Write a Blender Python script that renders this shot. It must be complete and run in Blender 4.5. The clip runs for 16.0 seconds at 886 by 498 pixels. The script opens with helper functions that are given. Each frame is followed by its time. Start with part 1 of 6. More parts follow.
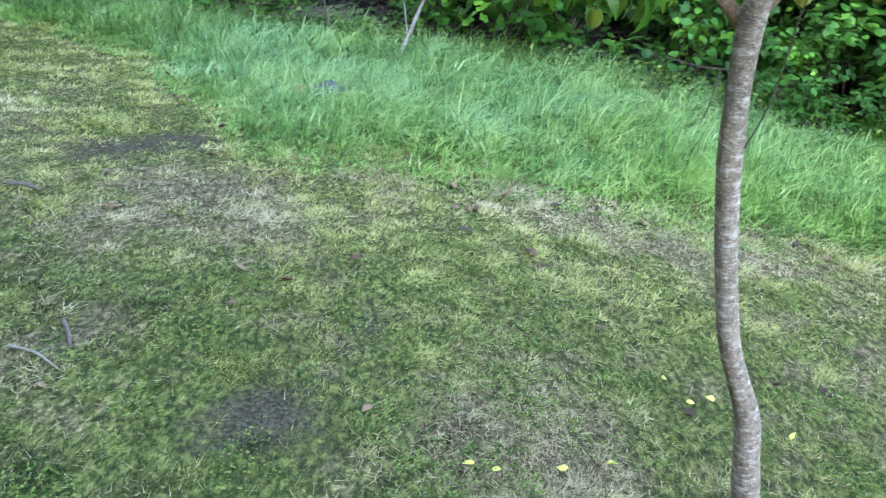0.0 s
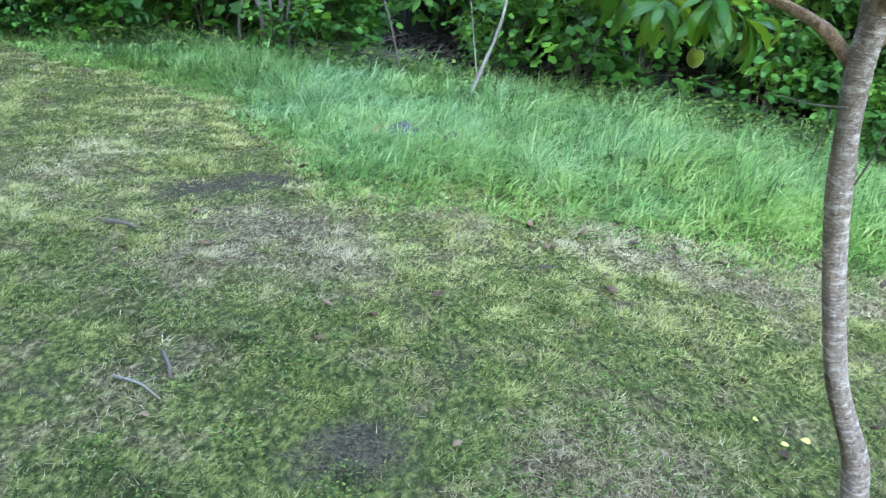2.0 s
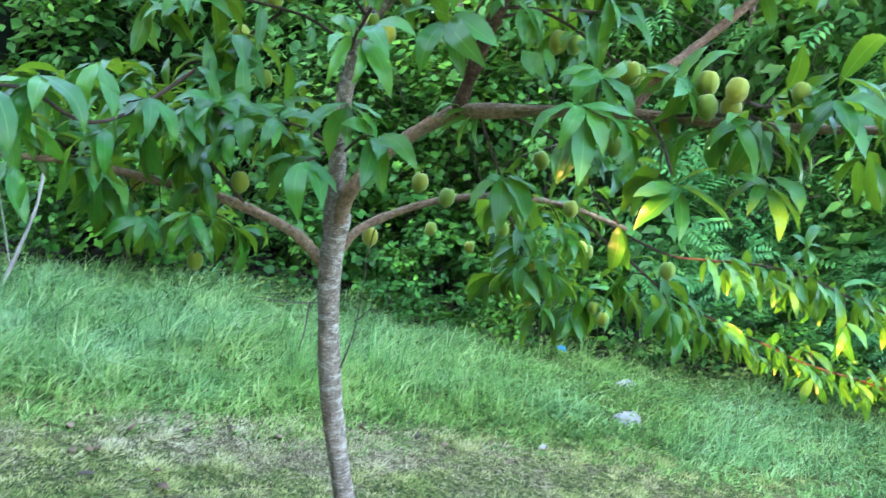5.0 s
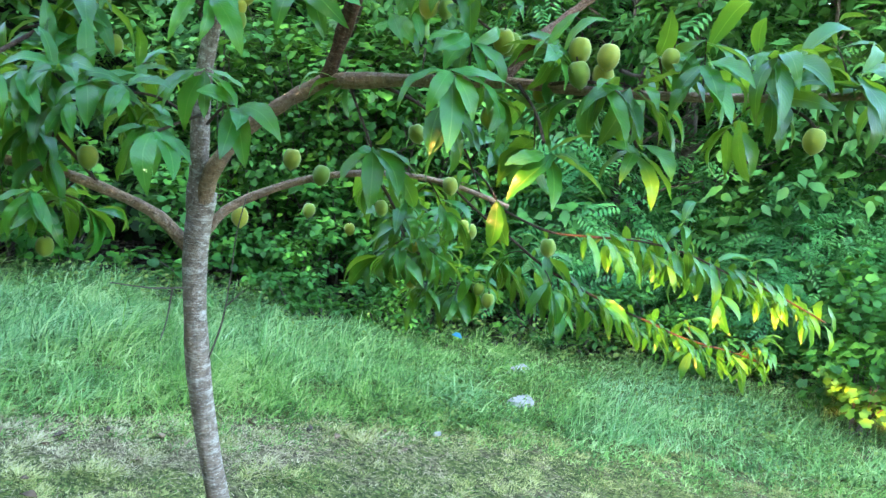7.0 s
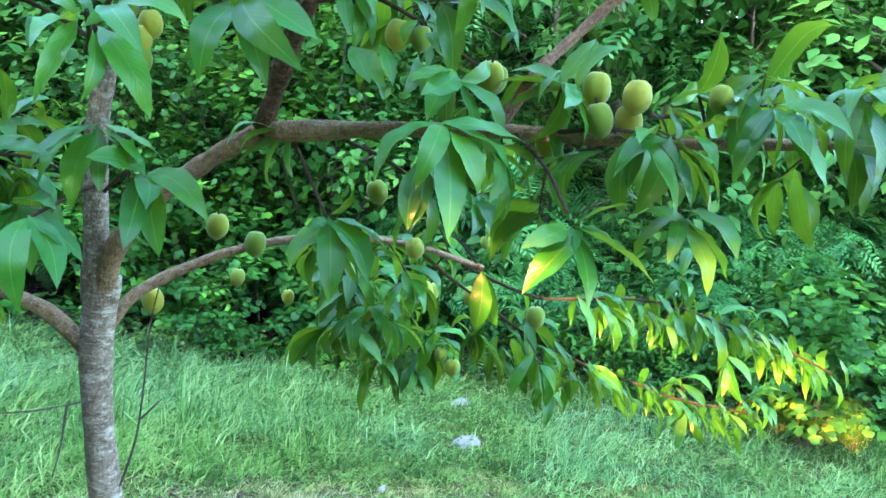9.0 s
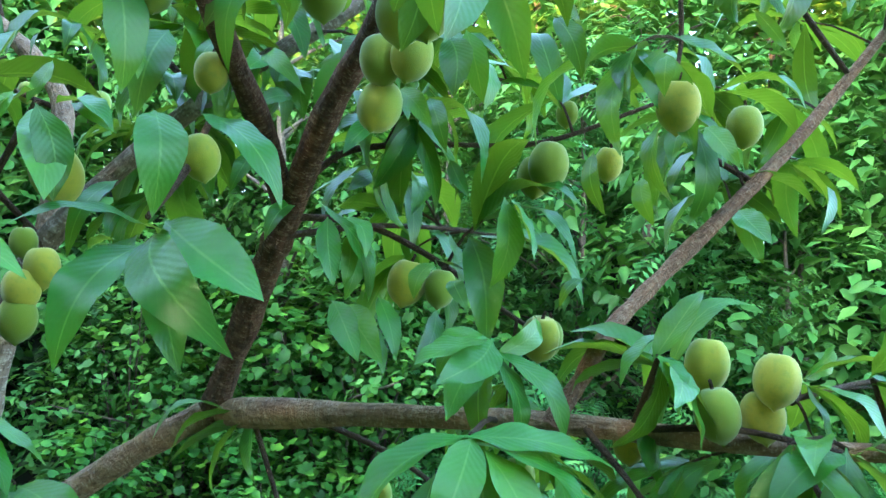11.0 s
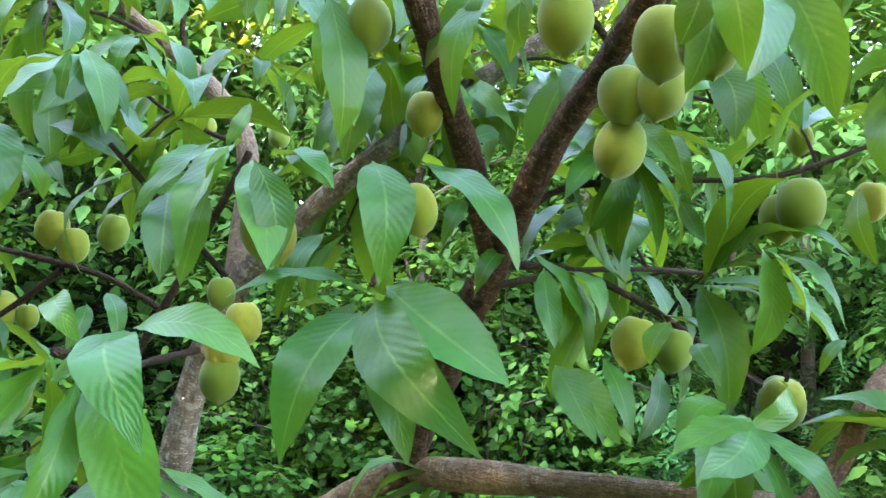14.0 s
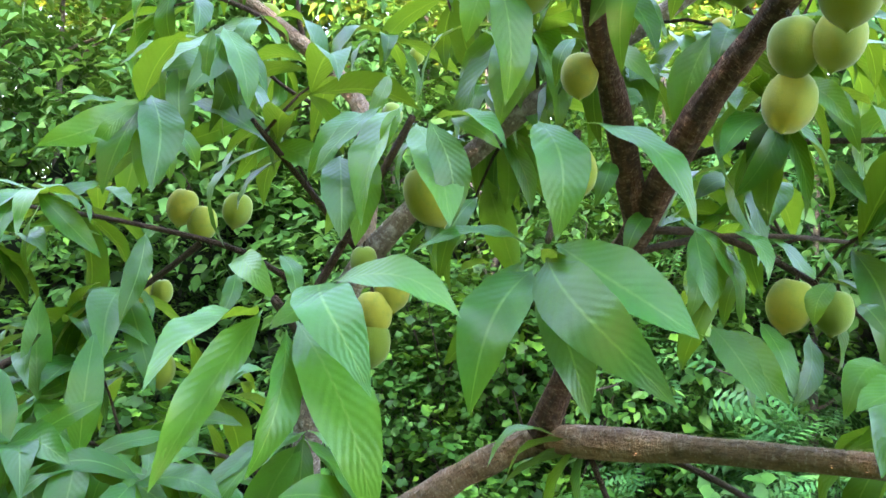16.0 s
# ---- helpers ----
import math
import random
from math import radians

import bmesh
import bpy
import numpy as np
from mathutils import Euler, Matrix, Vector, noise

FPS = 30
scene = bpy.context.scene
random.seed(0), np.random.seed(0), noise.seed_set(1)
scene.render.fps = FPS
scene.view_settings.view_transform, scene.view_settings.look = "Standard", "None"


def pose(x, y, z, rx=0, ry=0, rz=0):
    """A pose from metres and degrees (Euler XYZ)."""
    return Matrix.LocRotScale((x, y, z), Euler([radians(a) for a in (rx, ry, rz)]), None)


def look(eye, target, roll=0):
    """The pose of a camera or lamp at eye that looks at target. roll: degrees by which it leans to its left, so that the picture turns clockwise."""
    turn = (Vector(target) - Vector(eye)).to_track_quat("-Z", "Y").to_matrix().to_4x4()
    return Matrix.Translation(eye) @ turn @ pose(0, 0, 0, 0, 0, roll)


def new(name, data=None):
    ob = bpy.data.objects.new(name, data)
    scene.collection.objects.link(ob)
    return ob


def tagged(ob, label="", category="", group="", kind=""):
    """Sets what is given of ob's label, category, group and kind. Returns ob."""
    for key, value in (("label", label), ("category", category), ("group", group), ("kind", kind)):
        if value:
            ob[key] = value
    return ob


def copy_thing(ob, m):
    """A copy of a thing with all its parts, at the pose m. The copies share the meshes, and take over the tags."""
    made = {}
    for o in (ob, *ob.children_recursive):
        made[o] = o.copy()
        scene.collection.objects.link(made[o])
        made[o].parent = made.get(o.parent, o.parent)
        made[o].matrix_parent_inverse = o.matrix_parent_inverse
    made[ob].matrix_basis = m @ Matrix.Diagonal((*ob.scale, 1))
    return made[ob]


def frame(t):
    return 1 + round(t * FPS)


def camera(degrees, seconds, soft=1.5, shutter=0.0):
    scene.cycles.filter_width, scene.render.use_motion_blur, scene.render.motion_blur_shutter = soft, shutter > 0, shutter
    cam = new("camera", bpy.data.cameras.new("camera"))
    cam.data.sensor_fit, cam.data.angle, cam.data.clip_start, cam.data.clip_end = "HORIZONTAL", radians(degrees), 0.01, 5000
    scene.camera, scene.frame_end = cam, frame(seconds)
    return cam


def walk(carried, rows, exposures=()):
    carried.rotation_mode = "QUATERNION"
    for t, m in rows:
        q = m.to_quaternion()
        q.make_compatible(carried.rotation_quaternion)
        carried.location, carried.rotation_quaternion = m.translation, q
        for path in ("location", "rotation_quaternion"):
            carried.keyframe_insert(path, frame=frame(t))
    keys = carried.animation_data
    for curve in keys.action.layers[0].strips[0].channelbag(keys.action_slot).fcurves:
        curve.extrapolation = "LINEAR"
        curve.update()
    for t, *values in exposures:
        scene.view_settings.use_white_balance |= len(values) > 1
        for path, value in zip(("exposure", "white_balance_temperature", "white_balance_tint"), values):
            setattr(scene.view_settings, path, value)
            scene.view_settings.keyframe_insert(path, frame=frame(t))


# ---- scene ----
cam = camera(58.3, 16.0, soft=1.4, shutter=0.25)
SKY_STRENGTH, SUN_STRENGTH = 0.15, 2.3
EXPOSURES = [(0.0, 4.95, 6650, 15.0), (3.0, 4.95, 6550, 14.0), (5.0, 4.93, 6200, 8.0), (8.0, 4.95, 6000, 3.0), (10.0, 5.02, 5750, -2.0), (12.5, 4.68, 6550, 2.0), (14.0, 5.03, 7050, 15.0), (16.0, 5.17, 7150, 17.0)]
PATH = [
    (0, (0.003, 0.002, 1.607), (-0.021, 1.811, 0.754), -0.2),
    (0.5, (-0.027, -0.003, 1.607), (-0.149, 1.811, 0.774), 0.1),
    (1, (-0.034, -0.018, 1.607), (-0.218, 1.804, 0.803), -0.1),
    (1.5, (-0.064, -0.026, 1.611), (-0.249, 1.806, 0.832), -0.5),
    (2, (-0.121, -0.048, 1.618), (-0.287, 1.794, 0.858), -1.7),
    (2.5, (-0.117, -0.073, 1.645), (-0.203, 1.788, 0.917), -1.6),
    (3, (-0.101, -0.086, 1.633), (-0.004, 1.803, 0.983), 0.6),
    (3.5, (-0.064, -0.106, 1.613), (0.355, 1.761, 1.03), 2.6),
    (4, (-0.041, -0.112, 1.659), (0.499, 1.742, 1.14), 2.7),
    (4.5, (-0.016, -0.137, 1.681), (0.628, 1.705, 1.243), 2.7),
    (5, (0.055, -0.144, 1.715), (0.905, 1.633, 1.366), 1.8),
    (5.2, (0.064, -0.129, 1.713), (0.958, 1.632, 1.394), 1.7),
    (7.3, (0.193, -0.094, 1.66), (1.274, 1.548, 1.294), 1.8),
    (7.5, (0.249, -0.055, 1.653), (1.324, 1.59, 1.283), 1.1),
    (8, (0.342, 0.042, 1.631), (1.4, 1.693, 1.234), -0.0),
    (8.5, (0.336, 0.163, 1.656), (1.48, 1.761, 1.283), 0.1),
    (9, (0.274, 0.292, 1.731), (1.514, 1.828, 1.412), 0.4),
    (9.5, (0.336, 0.38, 1.748), (1.605, 1.904, 1.488), -0.4),
    (10, (0.441, 0.493, 1.778), (1.645, 2.089, 1.727), -0.2),
    (10.2, (0.476, 0.527, 1.781), (1.671, 2.13, 1.827), 0.1),
    (12.3, (0.56, 0.702, 1.855), (1.732, 2.295, 2.15), 1.5),
    (12.5, (0.558, 0.701, 1.858), (1.69, 2.324, 2.15), 1.7),
    (13, (0.539, 0.715, 1.851), (1.6, 2.388, 2.123), 2.1),
    (13.5, (0.524, 0.725, 1.847), (1.497, 2.454, 2.099), 2.1),
    (14, (0.513, 0.749, 1.854), (1.432, 2.509, 2.095), 1.6),
    (14.5, (0.482, 0.762, 1.867), (1.323, 2.552, 2.161), 1.8),
    (15, (0.454, 0.767, 1.873), (1.24, 2.581, 2.177), 1.7),
    (15.5, (0.45, 0.784, 1.858), (1.222, 2.607, 2.138), 1.7),
    (16, (0.443, 0.78, 1.83), (1.216, 2.613, 2.037), 1.4),
]
walk(cam, [(t, look(eye, target, roll)) for t, eye, target, roll in PATH], exposures=EXPOSURES)

# ---- light ----
SUN_FROM = Vector((-0.87, -0.36, 0.33)).normalized()
world = bpy.data.worlds.new("sky")
scene.world = world
world.use_nodes = True
wn = world.node_tree
sky = wn.nodes.new("ShaderNodeTexSky")
sky.sky_type = "NISHITA"
sky.sun_disc = False
sky.sun_elevation = math.asin(SUN_FROM.z)
sky.sun_rotation = math.atan2(SUN_FROM.x, SUN_FROM.y)
sky.air_density, sky.dust_density, sky.ozone_density = 1.0, 3.0, 1.0
wn.nodes["Background"].inputs["Strength"].default_value = SKY_STRENGTH
wn.links.new(sky.outputs["Color"], wn.nodes["Background"].inputs["Color"])
sun = new("sun", bpy.data.lights.new("sun", "SUN"))
sun.data.energy, sun.data.angle, sun.data.color = SUN_STRENGTH, radians(0.6), (1.0, 0.42, 0.11)
sun.matrix_world = look(SUN_FROM * 30, (0, 0, 0))

rng = np.random.default_rng(7)


# ---- materials ----
class Shade:
    """A small writer of node materials."""

    def __init__(self, name):
        self.mat = bpy.data.materials.new(name)
        self.mat.use_nodes = True
        self.nt = self.mat.node_tree
        self.nt.nodes.clear()
        self.out = self.nt.nodes.new("ShaderNodeOutputMaterial")

    def link(self, value, socket):
        if isinstance(value, bpy.types.NodeSocket):
            self.nt.links.new(value, socket)
        elif isinstance(value, tuple) and len(value) == 3 and socket.type == "RGBA":
            socket.default_value = (*value, 1)
        else:
            socket.default_value = value

    def position(self):
        return self.nt.nodes.new("ShaderNodeNewGeometry").outputs["Position"]

    def island(self):
        return self.nt.nodes.new("ShaderNodeNewGeometry").outputs["Random Per Island"]

    def random(self):
        a = self.nt.nodes.new("ShaderNodeObjectInfo").outputs["Random"]
        return self.math("FRACT", self.math("ADD", a, self.island()))

    def uv(self):
        return self.nt.nodes.new("ShaderNodeTexCoord").outputs["UV"]

    def split(self, v):
        n = self.nt.nodes.new("ShaderNodeSeparateXYZ")
        self.link(v, n.inputs[0])
        return n.outputs

    def scaled(self, v, s):
        n = self.nt.nodes.new("ShaderNodeMapping")
        self.link(v, n.inputs["Vector"])
        n.inputs["Scale"].default_value = s
        return n.outputs[0]

    def noise(self, v, scale, detail=4.0, rough=0.6):
        n = self.nt.nodes.new("ShaderNodeTexNoise")
        self.link(v, n.inputs["Vector"])
        n.inputs["Scale"].default_value, n.inputs["Detail"].default_value, n.inputs["Roughness"].default_value = scale, detail, rough
        return n.outputs["Fac"]

    def math(self, op, a, b=0.0):
        n = self.nt.nodes.new("ShaderNodeMath")
        n.operation = op
        self.link(a, n.inputs[0])
        self.link(b, n.inputs[1])
        return n.outputs[0]

    def steps(self, fac, stops):
        n = self.nt.nodes.new("ShaderNodeValToRGB")
        self.link(fac, n.inputs[0])
        e = n.color_ramp.elements
        while len(e) < len(stops):
            e.new(0.5)
        for el, (p, c) in zip(e, stops):
            el.position, el.color = p, (*c, 1) if isinstance(c, tuple) else (c, c, c, 1)
        return n.outputs[0]

    def mix(self, fac, a, b, blend="MIX"):
        n = self.nt.nodes.new("ShaderNodeMix")
        n.data_type, n.blend_type = "RGBA", blend
        self.link(fac, n.inputs[0])
        self.link(a, n.inputs[6])
        self.link(b, n.inputs[7])
        return n.outputs[2]

    def bump(self, height, strength, distance):
        n = self.nt.nodes.new("ShaderNodeBump")
        n.inputs["Strength"].default_value, n.inputs["Distance"].default_value = strength, distance
        self.link(height, n.inputs["Height"])
        return n.outputs[0]

    def done(self, colour, rough=0.6, normal=None, shine=None, share=0.3, spec=0.5, sheen=0.0):
        p = self.nt.nodes.new("ShaderNodeBsdfPrincipled")
        self.link(colour, p.inputs["Base Color"])
        self.link(rough, p.inputs["Roughness"])
        p.inputs["Specular IOR Level"].default_value = spec
        p.inputs["Sheen Weight"].default_value = sheen
        if normal is not None:
            self.link(normal, p.inputs["Normal"])
        surface = p.outputs[0]
        if shine is not None:
            t = self.nt.nodes.new("ShaderNodeBsdfTranslucent")
            self.link(shine, t.inputs["Color"])
            m = self.nt.nodes.new("ShaderNodeMixShader")
            m.inputs[0].default_value = share
            self.nt.links.new(surface, m.inputs[1])
            self.nt.links.new(t.outputs[0], m.inputs[2])
            surface = m.outputs[0]
        self.nt.links.new(surface, self.out.inputs["Surface"])
        return self.mat


def leaf_material(name, dark, mid, light, glow, share=0.32, rough=0.4, rib=None, spec=0.22, sprays=0.0):
    """A leaf with a paler midrib, side veins and differing greens from leaf to leaf."""
    s = Shade(name)
    r = s.random()
    if sprays:
        # clusters drift pale to dark: lit and unlit sprays put into the colour
        drift = s.math("ADD", s.math("MULTIPLY", s.math("SUBTRACT", s.noise(s.position(), sprays, 3, 0.55), 0.5), 3.4), 0.42)
        r = s.math("ADD", s.math("MULTIPLY", drift, 0.72), s.math("MULTIPLY", r, 0.28))
    colour = s.steps(r, [(0.0, dark), (0.5, mid), (1.0, light)])
    colour = s.mix(0.45, colour, s.steps(s.noise(s.position(), 9.0, 3), [(0.3, (0.35, 0.35, 0.35)), (0.7, (0.75, 0.75, 0.7))]), "OVERLAY")
    u, v, _ = s.split(s.uv())
    off = s.math("ABSOLUTE", s.math("SUBTRACT", v, 0.5))
    veins = s.math("SINE", s.math("MULTIPLY", s.math("SUBTRACT", u, s.math("MULTIPLY", off, 0.45)), 85.0))
    if rib is not None:
        colour = s.mix(s.steps(off, [(0.011, 0.80), (0.036, 0.0)]), colour, rib)
        colour = s.mix(s.steps(veins, [(0.75, 0.0), (1.0, 0.05)]), colour, rib)
        colour = s.mix(s.steps(s.noise(s.position(), 35.0, 4, 0.7), [(0.35, 0.3), (0.55, 0.0)]), colour, dark)
    normal = s.bump(s.math("ADD", s.math("MULTIPLY", veins, 0.10), s.noise(s.position(), 60, 4)), 0.24, 0.003)
    glows = s.mix(0.5, colour, glow)
    return s.done(colour, rough, normal, glows, share, spec)


PEACH_LEAF = leaf_material("peach_leaf", (0.009, 0.076, 0.008), (0.020, 0.125, 0.012), (0.056, 0.182, 0.017), (0.47, 0.61, 0.025), 0.30, 0.36, (0.12, 0.25, 0.040), 0.42)
MAPLE_LEAF = leaf_material("maple_leaf", (0.010, 0.042, 0.008), (0.032, 0.115, 0.016), (0.15, 0.33, 0.032), (0.24, 0.46, 0.03), 0.22, 0.5, sprays=2.6)
VINE_LEAF = leaf_material("vine_leaf", (0.012, 0.052, 0.010), (0.034, 0.125, 0.022), (0.14, 0.34, 0.038), (0.28, 0.5, 0.04), 0.26, 0.5, sprays=2.2)
SUMAC_LEAF = leaf_material("sumac_leaf", (0.024, 0.102, 0.034), (0.056, 0.20, 0.058), (0.125, 0.31, 0.080), (0.22, 0.47, 0.08), 0.26, 0.45, sprays=1.8)
# near-black copy of the leaf greens, with deep shade put into the colour
SHADE_TONE_LEAF = leaf_material("shade_tone_leaf", (0.007, 0.026, 0.006), (0.012, 0.042, 0.009), (0.02, 0.065, 0.012), (0.05, 0.13, 0.02), 0.15, 0.6)
TREE_LEAF = leaf_material("woodland_leaf", (0.020, 0.075, 0.016), (0.048, 0.15, 0.028), (0.12, 0.26, 0.045), (0.22, 0.42, 0.05), 0.22, 0.5, sprays=1.2)


def bark_material(name, low, high, streak, scale=1.0, amount=0.5):
    """Smooth young bark with short cross bands and fine cracks."""
    s = Shade(name)
    p = s.uv()
    big = s.noise(p, 7.0 * scale, 4)
    bands = s.noise(s.scaled(p, (15.0, 52.0 * scale, 1.0)), 1.0, 5, 0.7)
    specks = s.noise(s.scaled(p, (60.0, 210.0 * scale, 1.0)), 1.0, 2)
    colour = s.mix(s.steps(big, [(0.3, 0.0), (0.7, 1.0)]), low, high)
    colour = s.mix(s.steps(bands, [(0.50, 0.0), (0.64, amount)]), colour, streak)
    colour = s.mix(s.steps(specks, [(0.58, 0.0), (0.66, 0.7)]), colour, streak)
    colour = s.mix(s.steps(s.noise(p, 60.0, 5), [(0.38, 0.4), (0.5, 0.0)]), colour, (0.02, 0.017, 0.014))
    height = s.math("ADD", bands, s.math("MULTIPLY", s.noise(p, 90.0, 6), 0.8))
    return s.done(colour, s.steps(big, [(0.3, 0.7), (0.7, 0.9)]), s.bump(height, 1.0, 0.007), spec=0.15)


TRUNK_BARK = bark_material("trunk_bark", (0.14, 0.098, 0.076), (0.29, 0.23, 0.19), (0.52, 0.47, 0.42), 1.0, 0.8)
LIMB_BARK = bark_material("limb_bark", (0.145, 0.090, 0.058), (0.36, 0.23, 0.145), (0.42, 0.33, 0.25), 1.3, 0.5)
BROWN_BARK = bark_material("brown_bark", (0.09, 0.048, 0.030), (0.25, 0.132, 0.074), (0.38, 0.27, 0.18), 1.6, 0.4)
DARK_BARK = bark_material("young_bark", (0.045, 0.022, 0.014), (0.115, 0.056, 0.033), (0.26, 0.18, 0.12), 2.2, 0.4)
TWIG_BARK = bark_material("twig_bark", (0.034, 0.021, 0.014), (0.082, 0.050, 0.031), (0.18, 0.13, 0.085), 3.0, 0.25)
GREY_BARK = bark_material("woodland_bark", (0.05, 0.042, 0.035), (0.115, 0.10, 0.082), (0.21, 0.19, 0.16), 0.5, 0.5)
PALE_WOOD = bark_material("pale_wood", (0.18, 0.16, 0.135), (0.34, 0.31, 0.27), (0.5, 0.47, 0.42), 0.8, 0.4)
DEAD_WOOD = bark_material("dead_wood", (0.07, 0.055, 0.045), (0.17, 0.145, 0.12), (0.30, 0.27, 0.23), 0.8, 0.4)


def peach_material():
    s = Shade("peach_skin")
    r = s.random()
    colour = s.steps(r, [(0.0, (0.115, 0.18, 0.014)), (0.6, (0.20, 0.245, 0.018)), (1.0, (0.28, 0.275, 0.028))])
    blush = s.noise(s.position(), 14.0, 3)
    colour = s.mix(s.steps(blush, [(0.5, 0.0), (0.75, 0.5)]), colour, (0.32, 0.26, 0.028))
    colour = s.mix(s.steps(s.noise(s.position(), 130.0, 4), [(0.35, 0.35), (0.5, 0.0)]), colour, (0.12, 0.19, 0.03))
    fuzz = s.bump(s.noise(s.position(), 900.0, 2), 0.2, 0.001)
    return s.done(colour, 0.75, fuzz, spec=0.2, sheen=0.22)


PEACH_SKIN = peach_material()


def grass_material(name, dark, mid, light, dry, glow, rough=0.5, share=0.3, dry_from=0.6, span=0.16):
    """Blades that differ one from another, in drifts of greener and drier growth."""
    s = Shade(name)
    r = s.island()
    drift = s.noise(s.position(), 1.3, 5, 0.65)
    fine = s.noise(s.position(), 11.0, 5, 0.7)
    colour = s.steps(s.math("ADD", s.math("MULTIPLY", r, 0.4), s.math("MULTIPLY", fine, 0.6)), [(0.49 - span, dark), (0.49, mid), (0.49 + span, light)])
    dryness = s.math("ADD", s.math("MULTIPLY", drift, 0.75), s.math("MULTIPLY", r, 0.35))
    colour = s.mix(s.steps(dryness, [(dry_from - 0.14, 0.0), (dry_from + 0.12, 0.85)]), colour, dry)
    return s.done(colour, rough, None, s.mix(0.5, colour, glow), share, 0.15)




def turf_colour(s, m, dry):
    """Mown turf: dark to light greens by m, and dry tan thatch by dry."""
    green = s.steps(m, [(0.0, (0.012, 0.020, 0.008)), (0.3, (0.050, 0.078, 0.020)), (0.55, (0.160, 0.184, 0.050)), (0.8, (0.275, 0.292, 0.085)), (1.0, (0.40, 0.39, 0.15))])
    tan = s.steps(m, [(0.0, (0.030, 0.022, 0.015)), (0.35, (0.11, 0.088, 0.048)), (0.65, (0.29, 0.245, 0.135)), (1.0, (0.52, 0.46, 0.29))])
    return s.mix(dry, green, tan)


def lawn_material():
    """Each tuft has a green of its own, each blade strays a little from it."""
    s = Shade("lawn_blade")
    u, v, _ = s.split(s.uv())
    stray = s.math("SUBTRACT", s.island(), 0.5)
    m = s.math("ADD", u, s.math("MULTIPLY", stray, 0.6))
    dry = s.steps(s.math("ADD", v, s.math("MULTIPLY", stray, 0.5)), [(0.30, 0.0), (0.72, 0.95)])
    colour = turf_colour(s, m, dry)
    return s.done(colour, 0.6, None, s.mix(0.4, colour, (0.26, 0.36, 0.06)), 0.2, 0.1)


def meadow_material():
    """Uncut grass: bluish and yellowish clumps, pale and dark blades among them."""
    s = Shade("tall_blade")
    u, v, _ = s.split(s.uv())
    m = s.math("ADD", u, s.math("MULTIPLY", s.math("SUBTRACT", s.island(), 0.5), 0.75))
    cool = s.steps(m, [(0.0, (0.016, 0.052, 0.018)), (0.35, (0.064, 0.168, 0.062)), (0.65, (0.165, 0.315, 0.132)), (1.0, (0.34, 0.49, 0.265))])
    warm = s.steps(m, [(0.0, (0.024, 0.058, 0.012)), (0.35, (0.095, 0.20, 0.036)), (0.65, (0.20, 0.35, 0.075)), (1.0, (0.40, 0.50, 0.17))])
    colour = s.mix(v, cool, warm)
    return s.done(colour, 0.42, None, s.mix(0.5, colour, (0.28, 0.5, 0.12)), 0.3, 0.15)


LAWN_BLADE = lawn_material()
TALL_BLADE = meadow_material()
STRAW = grass_material("straw", (0.16, 0.12, 0.07), (0.34, 0.27, 0.16), (0.55, 0.47, 0.31), (0.42, 0.33, 0.20), (0.5, 0.42, 0.25), 0.7, 0.12)
WEED = grass_material("weed_leaf", (0.020, 0.048, 0.012), (0.055, 0.105, 0.022), (0.13, 0.20, 0.042), (0.2, 0.23, 0.06), (0.3, 0.5, 0.06), 0.55, 0.25, 0.72)


def soil_material():
    s = Shade("lawn_soil")
    p = s.position()
    patch = s.noise(p, 0.75, 5, 0.65)
    fine = s.noise(p, 14.0, 6, 0.7)
    grit = s.noise(p, 70.0, 4, 0.7)
    base = s.mix(s.steps(patch, [(0.42, 0.0), (0.60, 1.0)]), (0.020, 0.018, 0.014), (0.062, 0.052, 0.037))
    base = s.mix(s.steps(fine, [(0.38, 0.0), (0.54, 0.85)]), base, (0.052, 0.062, 0.018))
    base = s.mix(s.steps(grit, [(0.57, 0.0), (0.7, 0.6)]), base, (0.26, 0.20, 0.13))
    base = s.mix(s.steps(grit, [(0.32, 0.8), (0.45, 0.0)]), base, (0.014, 0.012, 0.010))
    worn, dry, _ = s.split(s.uv())
    thatch = s.noise(s.scaled(p, (1.0, 0.6, 1.0)), 38.0, 6, 0.75)
    base = s.mix(0.62, base, turf_colour(s, s.steps(thatch, [(0.36, 0.0), (0.66, 0.85)]), s.steps(s.math("ADD", s.noise(p, 3.0, 6, 0.7), s.math("MULTIPLY", dry, 0.2)), [(0.51, 0.0), (0.65, 1.0)])))
    bare = s.math("ADD", worn, s.math("MULTIPLY", s.math("SUBTRACT", s.noise(p, 22.0, 6, 0.75), 0.5), 2.2))
    earth = s.mix(s.steps(grit, [(0.4, 0.0), (0.62, 1.0)]), (0.024, 0.021, 0.017), (0.10, 0.086, 0.064))
    base = s.mix(s.steps(bare, [(0.35, 0.0), (1.0, 0.85)]), base, earth)
    return s.done(base, 0.95, s.bump(s.math("ADD", fine, grit), 1.0, 0.02), spec=0.05)


SOIL = soil_material()


def litter_material():
    s = Shade("leaf_litter")
    r = s.random()
    c = s.steps(r, [(0.0, (0.045, 0.028, 0.018)), (0.6, (0.12, 0.065, 0.032)), (1.0, (0.22, 0.15, 0.085))])
    return s.done(c, 0.75, s.bump(s.noise(s.position(), 80.0, 4), 0.4, 0.004))


LITTER = litter_material()


